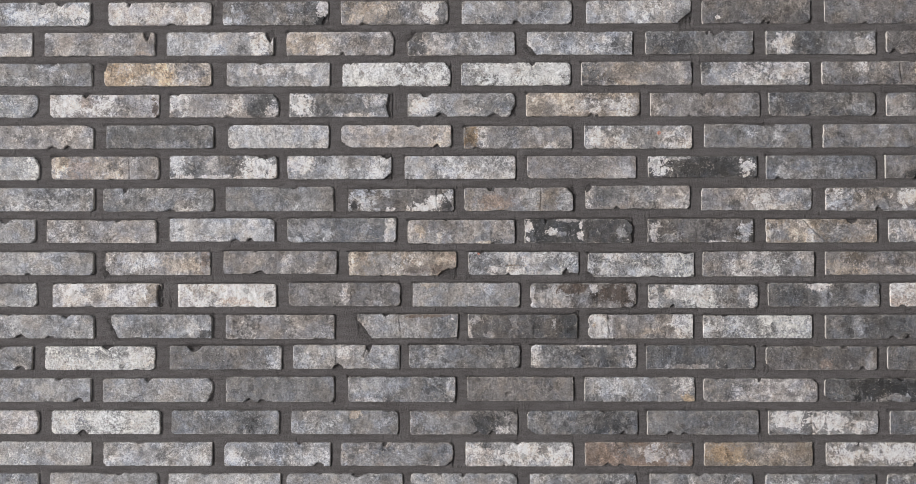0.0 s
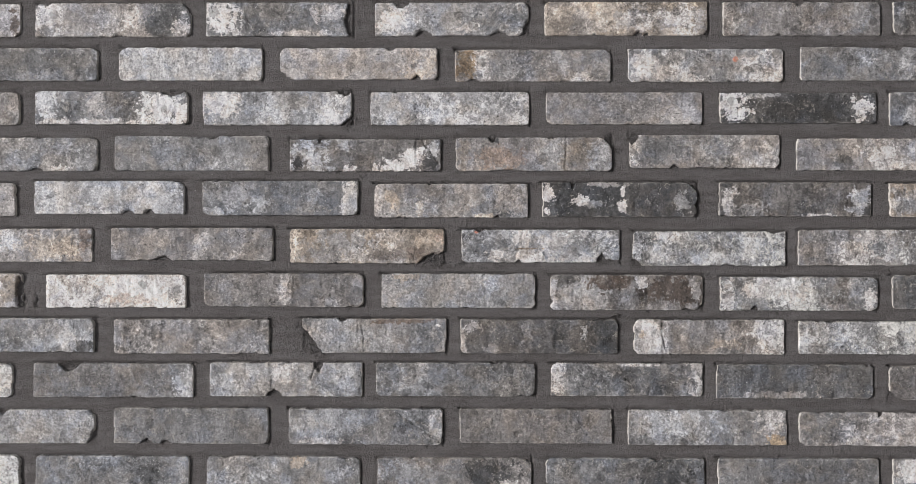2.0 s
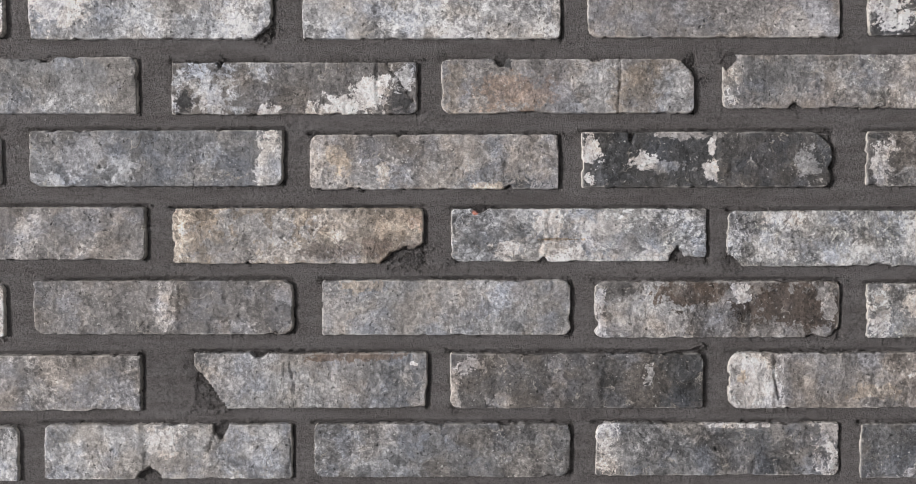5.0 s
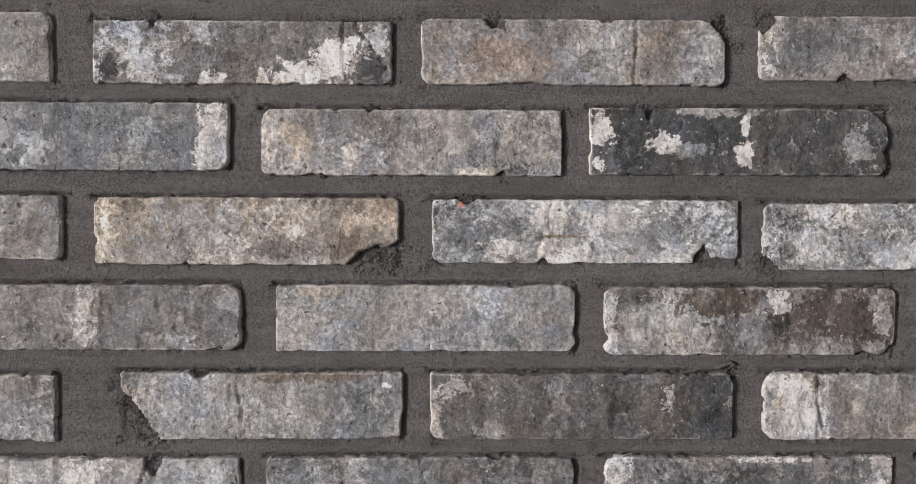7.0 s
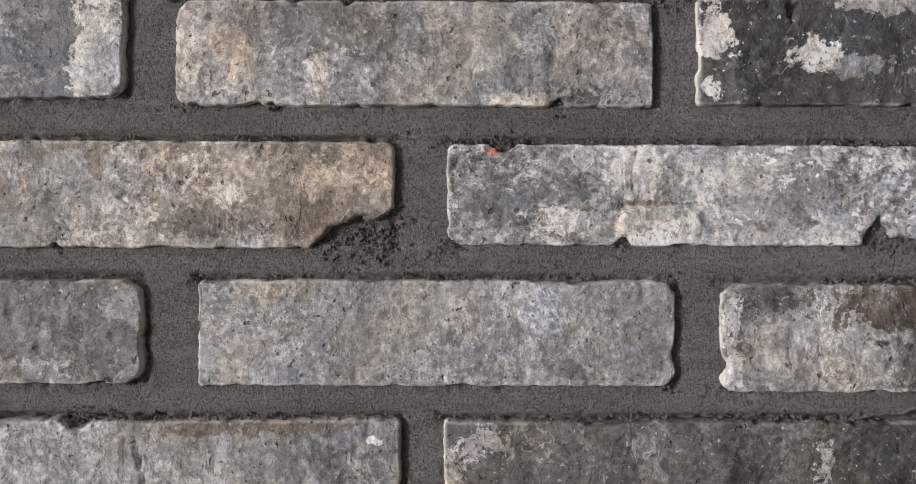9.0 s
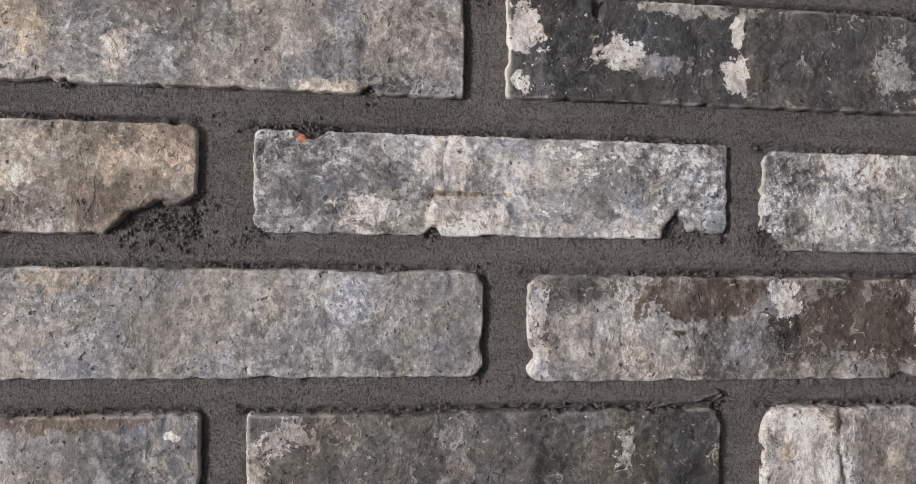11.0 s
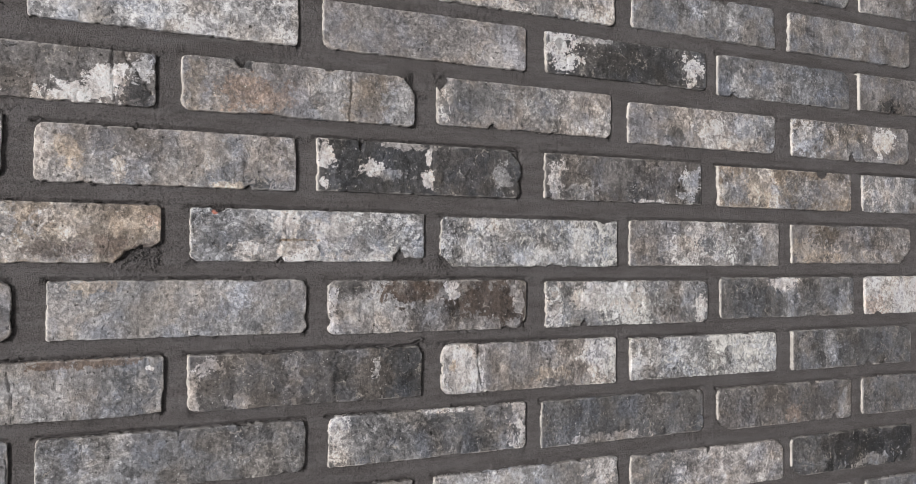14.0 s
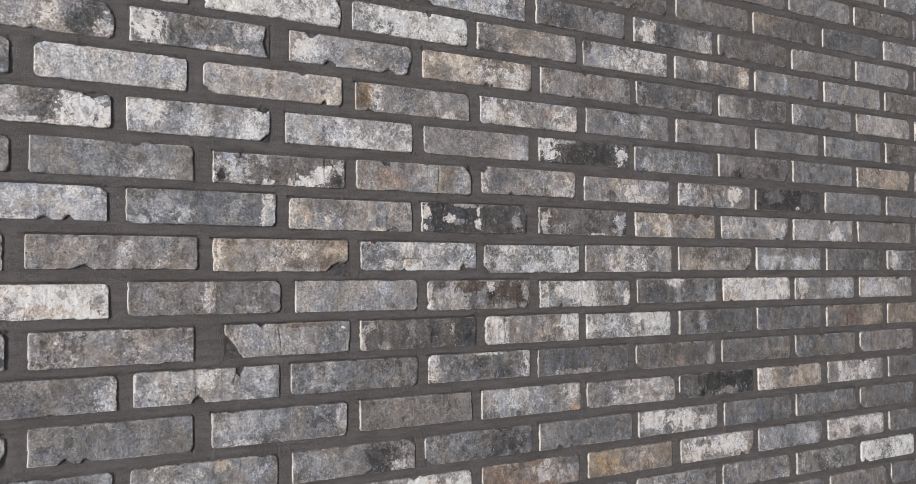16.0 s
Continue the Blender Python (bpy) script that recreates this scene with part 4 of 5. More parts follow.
patch_face(16, 1.3338, (0.06, 0.75, 0.05, 0.2, "w7", 7), (0.02, 0.3, 0.02, 0.4, "w6.5", 6), (0.42, 0.5, 0.04, 0.5, "w4.8", 6), (0.62, 0.6, 0.04, 0.3, "g1.8", 5), (0.79, 0.6, 0.022, 0.17, "b7.5", 7), (0.92, 0.5, 0.09, 0.45, "b1.9", 7), (0.2, 0.15, 0.04, 0.1, "w5.5", 6), (0.28, 0.6, 0.1, 0.3, "w3.5", 4), blotch=0.2)
patch_face(251, 1.3338, (0.09, 0.5, 0.11, 0.6, "w8.4", 9), (0.26, 0.6, 0.025, 0.4, "w3.8", 6), (0.13, 0.62, 0.012, 0.16, "b4.5", 4), (0.91, 0.55, 0.1, 0.55, "w9", 9), (0.6, 0.3, 0.1, 0.1, "t6.3", 5), (0.8, 0.15, 0.04, 0.15, "b6.5", 5), (0.95, 0.4, 0.01, 0.3, "g4.5", 5), (0.05, 0.55, 0.02, 0.1, "y7", 5))
patch_face(474, 1.3338, (0.25, 0.5, 0.15, 0.35, "b8", 6), (0.78, 0.6, 0.2, 0.35, "b8.5", 7), (0.5, 0.7, 0.1, 0.25, "g4.2", 6), (0.55, 0.3, 0.1, 0.2, "g4.2", 5), (0.05, 0.2, 0.05, 0.2, "b8", 5), blotch=0.65)
patch_face(139, 1.2722, (0.05, 0.6, 0.05, 0.42, "w8", 8), (0.2, 0.5, 0.12, 0.35, "g4.6", 5), (0.94, 0.6, 0.05, 0.5, "w8.5", 8), (0.6, 0.95, 0.15, 0.06, "w8.5", 7), (0.6, 0.5, 0.25, 0.35, "b2.6", 6))
patch_face(-934, 1.9488, (0.1, 0.2, 0.1, 0.3, "g3", 6), (0.5, 0.5, 0.2, 0.4, "b8", 6), (0.85, 0.5, 0.12, 0.4, "w9.5", 7))
patch_face(-691, 1.9488, (0.3, 0.3, 0.1, 0.15, "g5", 5), (0.6, 0.85, 0.2, 0.12, "g5.5", 5), (0.5, 0.4, 0.4, 0.3, "w9", 6))
patch_face(-466, 1.9488, (0.5, 0.5, 0.5, 0.5, "w3.4", 6), (0.15, 0.4, 0.06, 0.3, "b7.5", 6), (0.95, 0.6, 0.05, 0.4, "w9", 8), (0.93, 0.1, 0.05, 0.2, "g1", 8), (0.05, 0.2, 0.04, 0.2, "b8", 6))
patch_face(-233, 1.9488, (0.25, 0.6, 0.25, 0.4, "t6.5", 6), (0.6, 0.6, 0.12, 0.4, "g4", 6), (0.85, 0.5, 0.08, 0.5, "w9.5", 8), (0.95, 0.3, 0.04, 0.5, "g3", 6))
patch_face(4, 1.9488, (0.6, 0.4, 0.2, 0.3, "g5", 4), (0.95, 0.6, 0.04, 0.4, "g8", 5))
patch_face(248, 1.9488, (0.5, 0.5, 0.3, 0.3, "g7.5", 4), (0.9, 0.3, 0.08, 0.3, "g4", 5))
patch_face(474, 1.9488, (0.5, 0.5, 0.4, 0.4, "w3.4", 5), (0.15, 0.25, 0.025, 0.1, "w9.5", 8))
patch_face(-817, 1.8883, (0.5, 0.2, 0.3, 0.2, "g6", 4), (0.9, 0.1, 0.05, 0.15, "n6", 5))
patch_face(-576, 1.8883, (0.1, 0.4, 0.1, 0.4, "b8", 6), (0.4, 0.4, 0.1, 0.4, "b8", 6), (0.6, 0.7, 0.1, 0.2, "w7", 5), (0.88, 0.5, 0.08, 0.45, "w10", 9), (0.72, 0.3, 0.05, 0.3, "g4", 5))
patch_face(-340, 1.8883, (0.2, 0.5, 0.2, 0.4, "t7", 6), (0.35, 0.2, 0.05, 0.3, "w8.5", 6), (0.72, 0.5, 0.22, 0.4, "w5", 5))
patch_face(-102, 1.8883, (0.1, 0.4, 0.08, 0.5, "g3", 7), (0.3, 0.4, 0.12, 0.4, "w8", 6), (0.55, 0.5, 0.1, 0.4, "g5", 5), (0.8, 0.4, 0.15, 0.35, "b7", 5))
patch_face(132, 1.8883, (0.12, 0.5, 0.1, 0.4, "b7.5", 6), (0.35, 0.5, 0.1, 0.3, "b5", 5), (0.6, 0.3, 0.2, 0.3, "b8", 5), (0.85, 0.5, 0.12, 0.35, "b3.5", 6), (0.75, 0.7, 0.06, 0.2, "g8", 5))
patch_face(364, 1.8883, (0.3, 0.4, 0.25, 0.35, "b2.8", 6), (0.8, 0.3, 0.15, 0.3, "g5.5", 5))
patch_face(599, 1.8883, (0.17, 0.5, 0.1, 0.4, "w8.8", 9), (0.4, 0.5, 0.12, 0.4, "b2.8", 7), (0.65, 0.4, 0.08, 0.3, "g5.5", 5), (0.9, 0.4, 0.08, 0.35, "g7", 6))
patch_face(-699, 1.8285, (0.12, 0.4, 0.1, 0.45, "y7", 8), (0.3, 0.7, 0.1, 0.3, "y6.5", 6), (0.55, 0.55, 0.1, 0.4, "y8", 8), (0.82, 0.55, 0.15, 0.35, "w4.6", 6), (0.85, 0.2, 0.1, 0.2, "w7.5", 6), (0.43, 0.2, 0.06, 0.2, "w7.5", 6))
patch_face(-458, 1.8285, (0.4, 0.65, 0.25, 0.15, "w9.5", 7), (0.15, 0.5, 0.1, 0.4, "g5", 5), (0.65, 0.4, 0.12, 0.3, "g5", 5), (0.9, 0.6, 0.08, 0.3, "g7.5", 5), (0.75, 0.7, 0.08, 0.2, "w9", 6))
patch_face(-230, 1.8285, (0.25, 0.5, 0.25, 0.45, "w10", 8), (0.55, 0.6, 0.05, 0.4, "g5", 6), (0.62, 0.4, 0.08, 0.3, "w9.5", 7), (0.85, 0.4, 0.1, 0.35, "w9.5", 7), (0.75, 0.75, 0.08, 0.2, "g5", 5), (0.95, 0.3, 0.04, 0.4, "g5", 5), blotch=0.6)
patch_face(3, 1.8285, (0.12, 0.5, 0.1, 0.4, "g5.5", 6), (0.45, 0.6, 0.2, 0.35, "w10.5", 9), (0.8, 0.6, 0.17, 0.35, "w10.5", 9), (0.25, 0.2, 0.07, 0.2, "g3", 7), (0.9, 0.2, 0.05, 0.25, "g3", 8), (0.6, 0.25, 0.12, 0.2, "w8.5", 6))
patch_face(238, 1.8285, (0.1, 0.5, 0.1, 0.45, "g3.2", 7), (0.35, 0.5, 0.2, 0.4, "t5", 5), (0.7, 0.4, 0.15, 0.35, "w5", 4), (0.9, 0.5, 0.05, 0.35, "w7.5", 6), (0.45, 0.1, 0.2, 0.1, "t6.5", 5))
patch_face(472, 1.8285, (0.06, 0.75, 0.05, 0.25, "g3", 8), (0.2, 0.4, 0.1, 0.4, "b6.5", 5), (0.45, 0.6, 0.12, 0.4, "w10", 8), (0.75, 0.6, 0.18, 0.35, "w9", 8), (0.6, 0.15, 0.2, 0.12, "g7.5", 5), blotch=0.6)
patch_face(707, 1.8285, (0.35, 0.8, 0.06, 0.2, "w8.5", 7), (0.3, 0.4, 0.25, 0.4, "g4.2", 5), (0.9, 0.5, 0.06, 0.4, "t8", 7), (0.7, 0.5, 0.1, 0.4, "w4", 5))
patch_face(-806, 1.7673, (0.15, 0.5, 0.15, 0.45, "w10", 9), (0.45, 0.55, 0.15, 0.4, "w9.5", 8), (0.68, 0.4, 0.06, 0.35, "w4", 7), (0.85, 0.55, 0.1, 0.35, "w7", 6), (0.97, 0.4, 0.04, 0.4, "n3", 7), (0.35, 0.7, 0.05, 0.2, "n5", 5))
patch_face(-570, 1.7673, (0.1, 0.5, 0.09, 0.45, "w9.5", 9), (0.35, 0.5, 0.15, 0.4, "w5.6", 6), (0.62, 0.6, 0.05, 0.35, "w8", 7), (0.85, 0.5, 0.12, 0.45, "g3", 7), (0.93, 0.3, 0.04, 0.2, "w8", 6))
patch_face(-334, 1.7673, (0.13, 0.5, 0.12, 0.45, "w9.5", 9), (0.55, 0.5, 0.28, 0.4, "g3.6", 7), (0.85, 0.7, 0.08, 0.2, "w7", 6), (0.6, 0.1, 0.2, 0.08, "w7.5", 6))
patch_face(-102, 1.7673, (0.1, 0.5, 0.1, 0.4, "w9", 8), (0.35, 0.4, 0.1, 0.3, "g6", 5), (0.8, 0.5, 0.15, 0.4, "b4", 6), (0.6, 0.2, 0.05, 0.2, "w9", 7))
patch_face(130, 1.7673, (0.3, 0.6, 0.2, 0.35, "t7.5", 6), (0.7, 0.5, 0.2, 0.35, "w7", 5), (0.15, 0.3, 0.08, 0.2, "t5", 6), (0.85, 0.4, 0.1, 0.3, "w7.6", 5), blotch=0.7)
patch_face(373, 1.7673, (0.5, 0.5, 0.35, 0.4, "w4.6", 5), (0.85, 0.5, 0.06, 0.4, "g6.5", 6), (0.1, 0.3, 0.05, 0.3, "g6", 5))
patch_face(604, 1.7673, (0.25, 0.5, 0.15, 0.4, "b2.6", 6), (0.8, 0.3, 0.15, 0.25, "g5", 5))
patch_face(-694, 1.7062, (0.5, 0.5, 0.45, 0.45, "g3", 6), blotch=0.2)
patch_face(-232, 1.7062, (0.45, 0.5, 0.4, 0.4, "w5.8", 5), (0.9, 0.4, 0.08, 0.4, "t7.5", 5), blotch=0.18)
patch_face(8, 1.7062, (0.07, 0.5, 0.08, 0.5, "y4.5", 8), (0.18, 0.5, 0.04, 0.4, "w8", 7), (0.4, 0.5, 0.15, 0.4, "g4.5", 5), (0.68, 0.7, 0.03, 0.3, "w8", 6), (0.8, 0.5, 0.15, 0.4, "g5.4", 4), (0.8, 0.15, 0.06, 0.15, "w8", 6))
patch_face(244, 1.7062, (0.12, 0.5, 0.1, 0.4, "w9", 7), (0.3, 0.3, 0.15, 0.25, "w8", 6), (0.5, 0.6, 0.15, 0.3, "g5.5", 5), (0.85, 0.4, 0.1, 0.4, "w8.5", 7), (0.65, 0.3, 0.1, 0.25, "g5.5", 5), blotch=0.7)
patch_face(478, 1.7062, (0.45, 0.65, 0.04, 0.2, "g8", 7), (0.7, 0.5, 0.03, 0.3, "g7.5", 6), (0.25, 0.5, 0.2, 0.4, "g4.4", 5))
patch_face(-802, 1.6445, (0.08, 0.6, 0.08, 0.4, "t7.5", 7), (0.3, 0.5, 0.12, 0.4, "n5.5", 5), (0.5, 0.5, 0.12, 0.4, "t6.5", 5), (0.9, 0.5, 0.08, 0.4, "w4.8", 6))
patch_face(-569, 1.6445, (0.08, 0.6, 0.08, 0.4, "b8.5", 6), (0.25, 0.4, 0.08, 0.3, "g3.5", 6), (0.4, 0.6, 0.06, 0.3, "w7.5", 6), (0.6, 0.6, 0.12, 0.4, "w3.6", 7), (0.85, 0.45, 0.14, 0.45, "w10", 9), (0.4, 0.08, 0.3, 0.08, "w8.5", 7))
patch_face(-338, 1.6445, (0.13, 0.55, 0.12, 0.4, "w9.5", 8), (0.45, 0.5, 0.15, 0.35, "b8", 6), (0.35, 0.6, 0.06, 0.3, "g4.5", 5), (0.8, 0.4, 0.12, 0.4, "b8.5", 6), (0.65, 0.75, 0.1, 0.2, "g5", 5))
patch_face(132, 1.6445, (0.85, 0.3, 0.08, 0.3, "w7.5", 5), (0.3, 0.5, 0.2, 0.4, "w4.8", 5), blotch=0.25)
patch_face(368, 1.6445, (0.5, 0.5, 0.4, 0.45, "g1.8", 7), (0.09, 0.55, 0.09, 0.4, "w10", 9), (0.9, 0.45, 0.06, 0.4, "w9.5", 9), (0.3, 0.9, 0.1, 0.08, "g6", 6))
patch_face(598, 1.6445, (0.3, 0.4, 0.2, 0.35, "b5.2", 5), (0.15, 0.4, 0.04, 0.3, "g7", 5))
patch_face(-700, 1.5824, (0.75, 0.1, 0.05, 0.1, "w9.5", 8), (0.3, 0.5, 0.25, 0.4, "g5.2", 4))
patch_face(472, 1.5824, (0.2, 0.5, 0.2, 0.4, "w5.2", 5), (0.3, 0.25, 0.05, 0.2, "g3", 6), (0.58, 0.45, 0.1, 0.4, "w8.8", 8), (0.8, 0.5, 0.12, 0.4, "g7.5", 6), (0.93, 0.5, 0.06, 0.4, "g5", 6))
patch_face(713, 1.5824, (0.15, 0.5, 0.12, 0.4, "b7.5", 6), (0.4, 0.6, 0.12, 0.3, "t6", 5), (0.75, 0.5, 0.1, 0.35, "w9.5", 8), (0.55, 0.2, 0.1, 0.2, "g4", 6), blotch=0.6)
patch_face(-569, 1.5204, (0.5, 0.5, 0.4, 0.4, "g6.6", 4))
patch_face(597, 1.5204, (0.1, 0.5, 0.1, 0.4, "g6", 5), (0.35, 0.5, 0.1, 0.4, "t7", 7), (0.4, 0.3, 0.03, 0.4, "w8", 6), (0.6, 0.4, 0.15, 0.4, "g4.6", 5), (0.85, 0.5, 0.12, 0.4, "w6", 5))
patch_face(-695, 1.4570, (0.35, 0.6, 0.2, 0.3, "g7.5", 5), (0.75, 0.4, 0.2, 0.35, "t7", 5), (0.95, 0.6, 0.04, 0.4, "n4.5", 7))
patch_face(-463, 1.4570, (0.55, 0.5, 0.04, 0.4, "w7.5", 7), (0.25, 0.5, 0.2, 0.4, "w4.6", 5), (0.8, 0.5, 0.15, 0.4, "w4.8", 5))
patch_face(712, 1.4570, (0.2, 0.3, 0.2, 0.25, "t6.5", 7), (0.3, 0.75, 0.1, 0.2, "t3", 7), (0.65, 0.5, 0.25, 0.4, "w6", 4))
patch_face(-799, 1.3950, (0.2, 0.5, 0.18, 0.4, "w9", 7), (0.35, 0.7, 0.06, 0.2, "b5", 6), (0.5, 0.4, 0.1, 0.3, "w8", 6), (0.7, 0.5, 0.15, 0.35, "w8.5", 7), (0.93, 0.5, 0.05, 0.45, "t5", 7))
patch_face(-552, 1.3950, (0.5, 0.5, 0.5, 0.5, "w10", 7), (0.6, 0.25, 0.15, 0.12, "n7", 5), (0.35, 0.35, 0.04, 0.2, "g6.5", 5), (0.93, 0.5, 0.04, 0.2, "g5", 6))
patch_face(600, 1.3950, (0.25, 0.5, 0.2, 0.35, "b3.4", 7), (0.52, 0.5, 0.06, 0.45, "g6.5", 6), (0.45, 0.85, 0.1, 0.12, "w8.5", 7), (0.75, 0.5, 0.15, 0.35, "b4", 6), (0.9, 0.3, 0.06, 0.25, "g6.5", 5))
patch_face(837, 1.3950, (0.5, 0.5, 0.5, 0.5, "w9.5", 7), (0.1, 0.2, 0.1, 0.2, "n7", 5))
patch_face(-683, 1.3338, (0.4, 0.4, 0.2, 0.35, "b4", 6), (0.75, 0.5, 0.15, 0.35, "b7.5", 6), (0.1, 0.7, 0.1, 0.2, "g7", 5), (0.93, 0.15, 0.05, 0.15, "g2", 7))
patch_face(711, 1.3338, (0.5, 0.5, 0.4, 0.4, "g3", 6), (0.3, 0.5, 0.05, 0.3, "g6", 5), (0.1, 0.5, 0.04, 0.4, "g5.5", 5), blotch=0.25)
patch_face(-813, 1.2722, (0.15, 0.3, 0.13, 0.3, "w10", 9), (0.5, 0.3, 0.2, 0.25, "w9.5", 8), (0.5, 0.75, 0.3, 0.2, "g5", 7), (0.85, 0.5, 0.12, 0.3, "w10", 9), (0.08, 0.7, 0.05, 0.2, "g5", 5))
patch_face(-568, 1.2722, (0.45, 0.5, 0.45, 0.45, "w3.9", 6), (0.95, 0.4, 0.05, 0.45, "g7.5", 7), blotch=0.2)
patch_face(-326, 1.2722, (0.2, 0.5, 0.2, 0.4, "g6.8", 5), (0.47, 0.7, 0.06, 0.25, "w8", 6), (0.7, 0.4, 0.06, 0.4, "g4.4", 5), (0.88, 0.5, 0.1, 0.4, "g7", 6))
patch_face(-99, 1.2722, (0.3, 0.5, 0.2, 0.4, "b5.5", 5), (0.75, 0.4, 0.2, 0.4, "g4", 5))
patch_face(363, 1.2722, (0.5, 0.5, 0.45, 0.45, "b3.2", 6), (0.35, 0.1, 0.2, 0.1, "w7", 5), blotch=0.25)
patch_face(596, 1.2722, (0.5, 0.5, 0.45, 0.45, "w3", 6), (0.55, 0.25, 0.05, 0.15, "n4", 5), (0.93, 0.3, 0.05, 0.3, "g6", 5), blotch=0.25)
patch_face(-218, 1.2100, (0.25, 0.6, 0.2, 0.35, "b6.5", 5), (0.7, 0.5, 0.15, 0.4, "b4", 6), (0.95, 0.5, 0.04, 0.4, "g7", 5), (0.2, 0.1, 0.15, 0.1, "w8", 5))
patch_face(243, 1.2100, (0.35, 0.6, 0.2, 0.3, "b7", 6), (0.7, 0.4, 0.15, 0.3, "b4.5", 5), (0.9, 0.6, 0.07, 0.4, "w7.5", 7), (0.93, 0.12, 0.06, 0.15, "y6.5", 8))
patch_face(474, 1.2100, (0.18, 0.5, 0.2, 0.45, "g4.4", 7), (0.7, 0.5, 0.32, 0.45, "w7", 7))
patch_face(709, 1.2100, (0.5, 0.5, 0.5, 0.5, "g1", 7), (0.15, 0.5, 0.1, 0.4, "g3", 6), (0.65, 0.2, 0.15, 0.15, "g6", 6))
patch_face(-800, 1.1471, (0.15, 0.5, 0.13, 0.4, "w9.5", 8), (0.45, 0.5, 0.15, 0.35, "w10", 9), (0.8, 0.5, 0.15, 0.4, "w10", 9), (0.3, 0.3, 0.06, 0.3, "b5", 6), (0.6, 0.6, 0.06, 0.3, "g4.5", 6), (0.65, 0.2, 0.06, 0.15, "g4.5", 6))
patch_face(-564, 1.1471, (0.6, 0.5, 0.35, 0.35, "b3.8", 6), (0.75, 0.4, 0.06, 0.3, "b3", 6), (0.93, 0.5, 0.04, 0.4, "g6", 5))
patch_face(-330, 1.1471, (0.25, 0.4, 0.2, 0.35, "b6", 5), (0.5, 0.6, 0.15, 0.35, "g5", 5), (0.6, 0.85, 0.06, 0.12, "t7", 7), (0.1, 0.2, 0.1, 0.15, "g8", 5))
patch_face(-97, 1.1471, (0.2, 0.6, 0.12, 0.3, "b6", 5), (0.7, 0.5, 0.15, 0.45, "g2.2", 7), (0.85, 0.2, 0.05, 0.15, "w8.5", 7), (0.45, 0.4, 0.12, 0.3, "g5", 5))
patch_face(132, 1.1471, (0.75, 0.5, 0.17, 0.4, "b2", 7), (0.2, 0.5, 0.2, 0.4, "g4.8", 5))
patch_face(364, 1.1471, (0.7, 0.5, 0.2, 0.4, "g3.6", 5), (0.25, 0.5, 0.15, 0.35, "g4.8", 5), blotch=0.2)
patch_face(600, 1.1471, (0.18, 0.6, 0.17, 0.35, "w9.5", 9), (0.35, 0.4, 0.04, 0.45, "g4", 8), (0.55, 0.5, 0.14, 0.4, "w10", 9), (0.8, 0.35, 0.1, 0.25, "w9", 8), (0.85, 0.8, 0.1, 0.15, "g3.6", 6), (0.1, 0.15, 0.1, 0.12, "g4.5", 6))
patch_face(-698, 1.0853, (0.15, 0.5, 0.12, 0.4, "g8", 5), (0.45, 0.6, 0.15, 0.3, "g5.5", 5), (0.88, 0.35, 0.09, 0.3, "g8.5", 6))
patch_face(-461, 1.0853, (0.15, 0.3, 0.1, 0.3, "b8.5", 6), (0.25, 0.5, 0.08, 0.3, "b3.8", 6), (0.7, 0.3, 0.2, 0.25, "b8.8", 6), (0.5, 0.75, 0.25, 0.2, "b5", 5))
patch_face(-233, 1.0853, (0.5, 0.5, 0.45, 0.4, "b5", 6))
patch_face(11, 1.0853, (0.15, 0.65, 0.15, 0.3, "w9.5", 8), (0.3, 0.85, 0.15, 0.12, "g5", 7), (0.55, 0.45, 0.2, 0.35, "w10", 9), (0.8, 0.7, 0.08, 0.3, "g5.5", 7), (0.9, 0.4, 0.1, 0.35, "w9", 8), (0.15, 0.15, 0.1, 0.15, "w8.5", 6))
patch_face(243, 1.0853, (0.2, 0.5, 0.18, 0.4, "n4", 8), (0.45, 0.6, 0.1, 0.3, "g5", 5), (0.65, 0.5, 0.12, 0.35, "w7.5", 7), (0.85, 0.5, 0.13, 0.35, "w6", 6), (0.9, 0.85, 0.1, 0.12, "g3", 6))
patch_face(475, 1.0853, (0.2, 0.5, 0.2, 0.4, "y5", 7), (0.5, 0.6, 0.1, 0.3, "w5", 5), (0.75, 0.5, 0.2, 0.4, "t5.4", 6))
patch_face(711, 1.0853, (0.3, 0.6, 0.2, 0.3, "w10", 8), (0.15, 0.3, 0.12, 0.2, "w9", 8), (0.3, 0.75, 0.1, 0.12, "g4", 6), (0.7, 0.5, 0.2, 0.35, "w9.5", 8))
patch_face(940, 1.4570, (0.3, 0.4, 0.2, 0.35, "b7.5", 6), (0.7, 0.35, 0.2, 0.3, "g7.8", 6), (0.5, 0.8, 0.3, 0.15, "g4", 6), blotch=0.3)
patch_face(1174, 1.4570, (0.5, 0.5, 0.45, 0.45, "g2.8", 6), (0.2, 0.5, 0.1, 0.3, "g4.5", 5), (0.7, 0.3, 0.1, 0.2, "g4.6", 5), blotch=0.3)
patch_face(1402, 1.4570, (0.15, 0.5, 0.1, 0.4, "w8", 7), (0.5, 0.5, 0.2, 0.4, "g3", 6), (0.8, 0.4, 0.12, 0.3, "g6.5", 6), blotch=0.3)
patch_face(1064, 1.3950, (0.12, 0.5, 0.1, 0.45, "w8.8", 8), (0.4, 0.5, 0.15, 0.45, "g5", 6), (0.75, 0.5, 0.2, 0.4, "g7.4", 6), blotch=0.3)
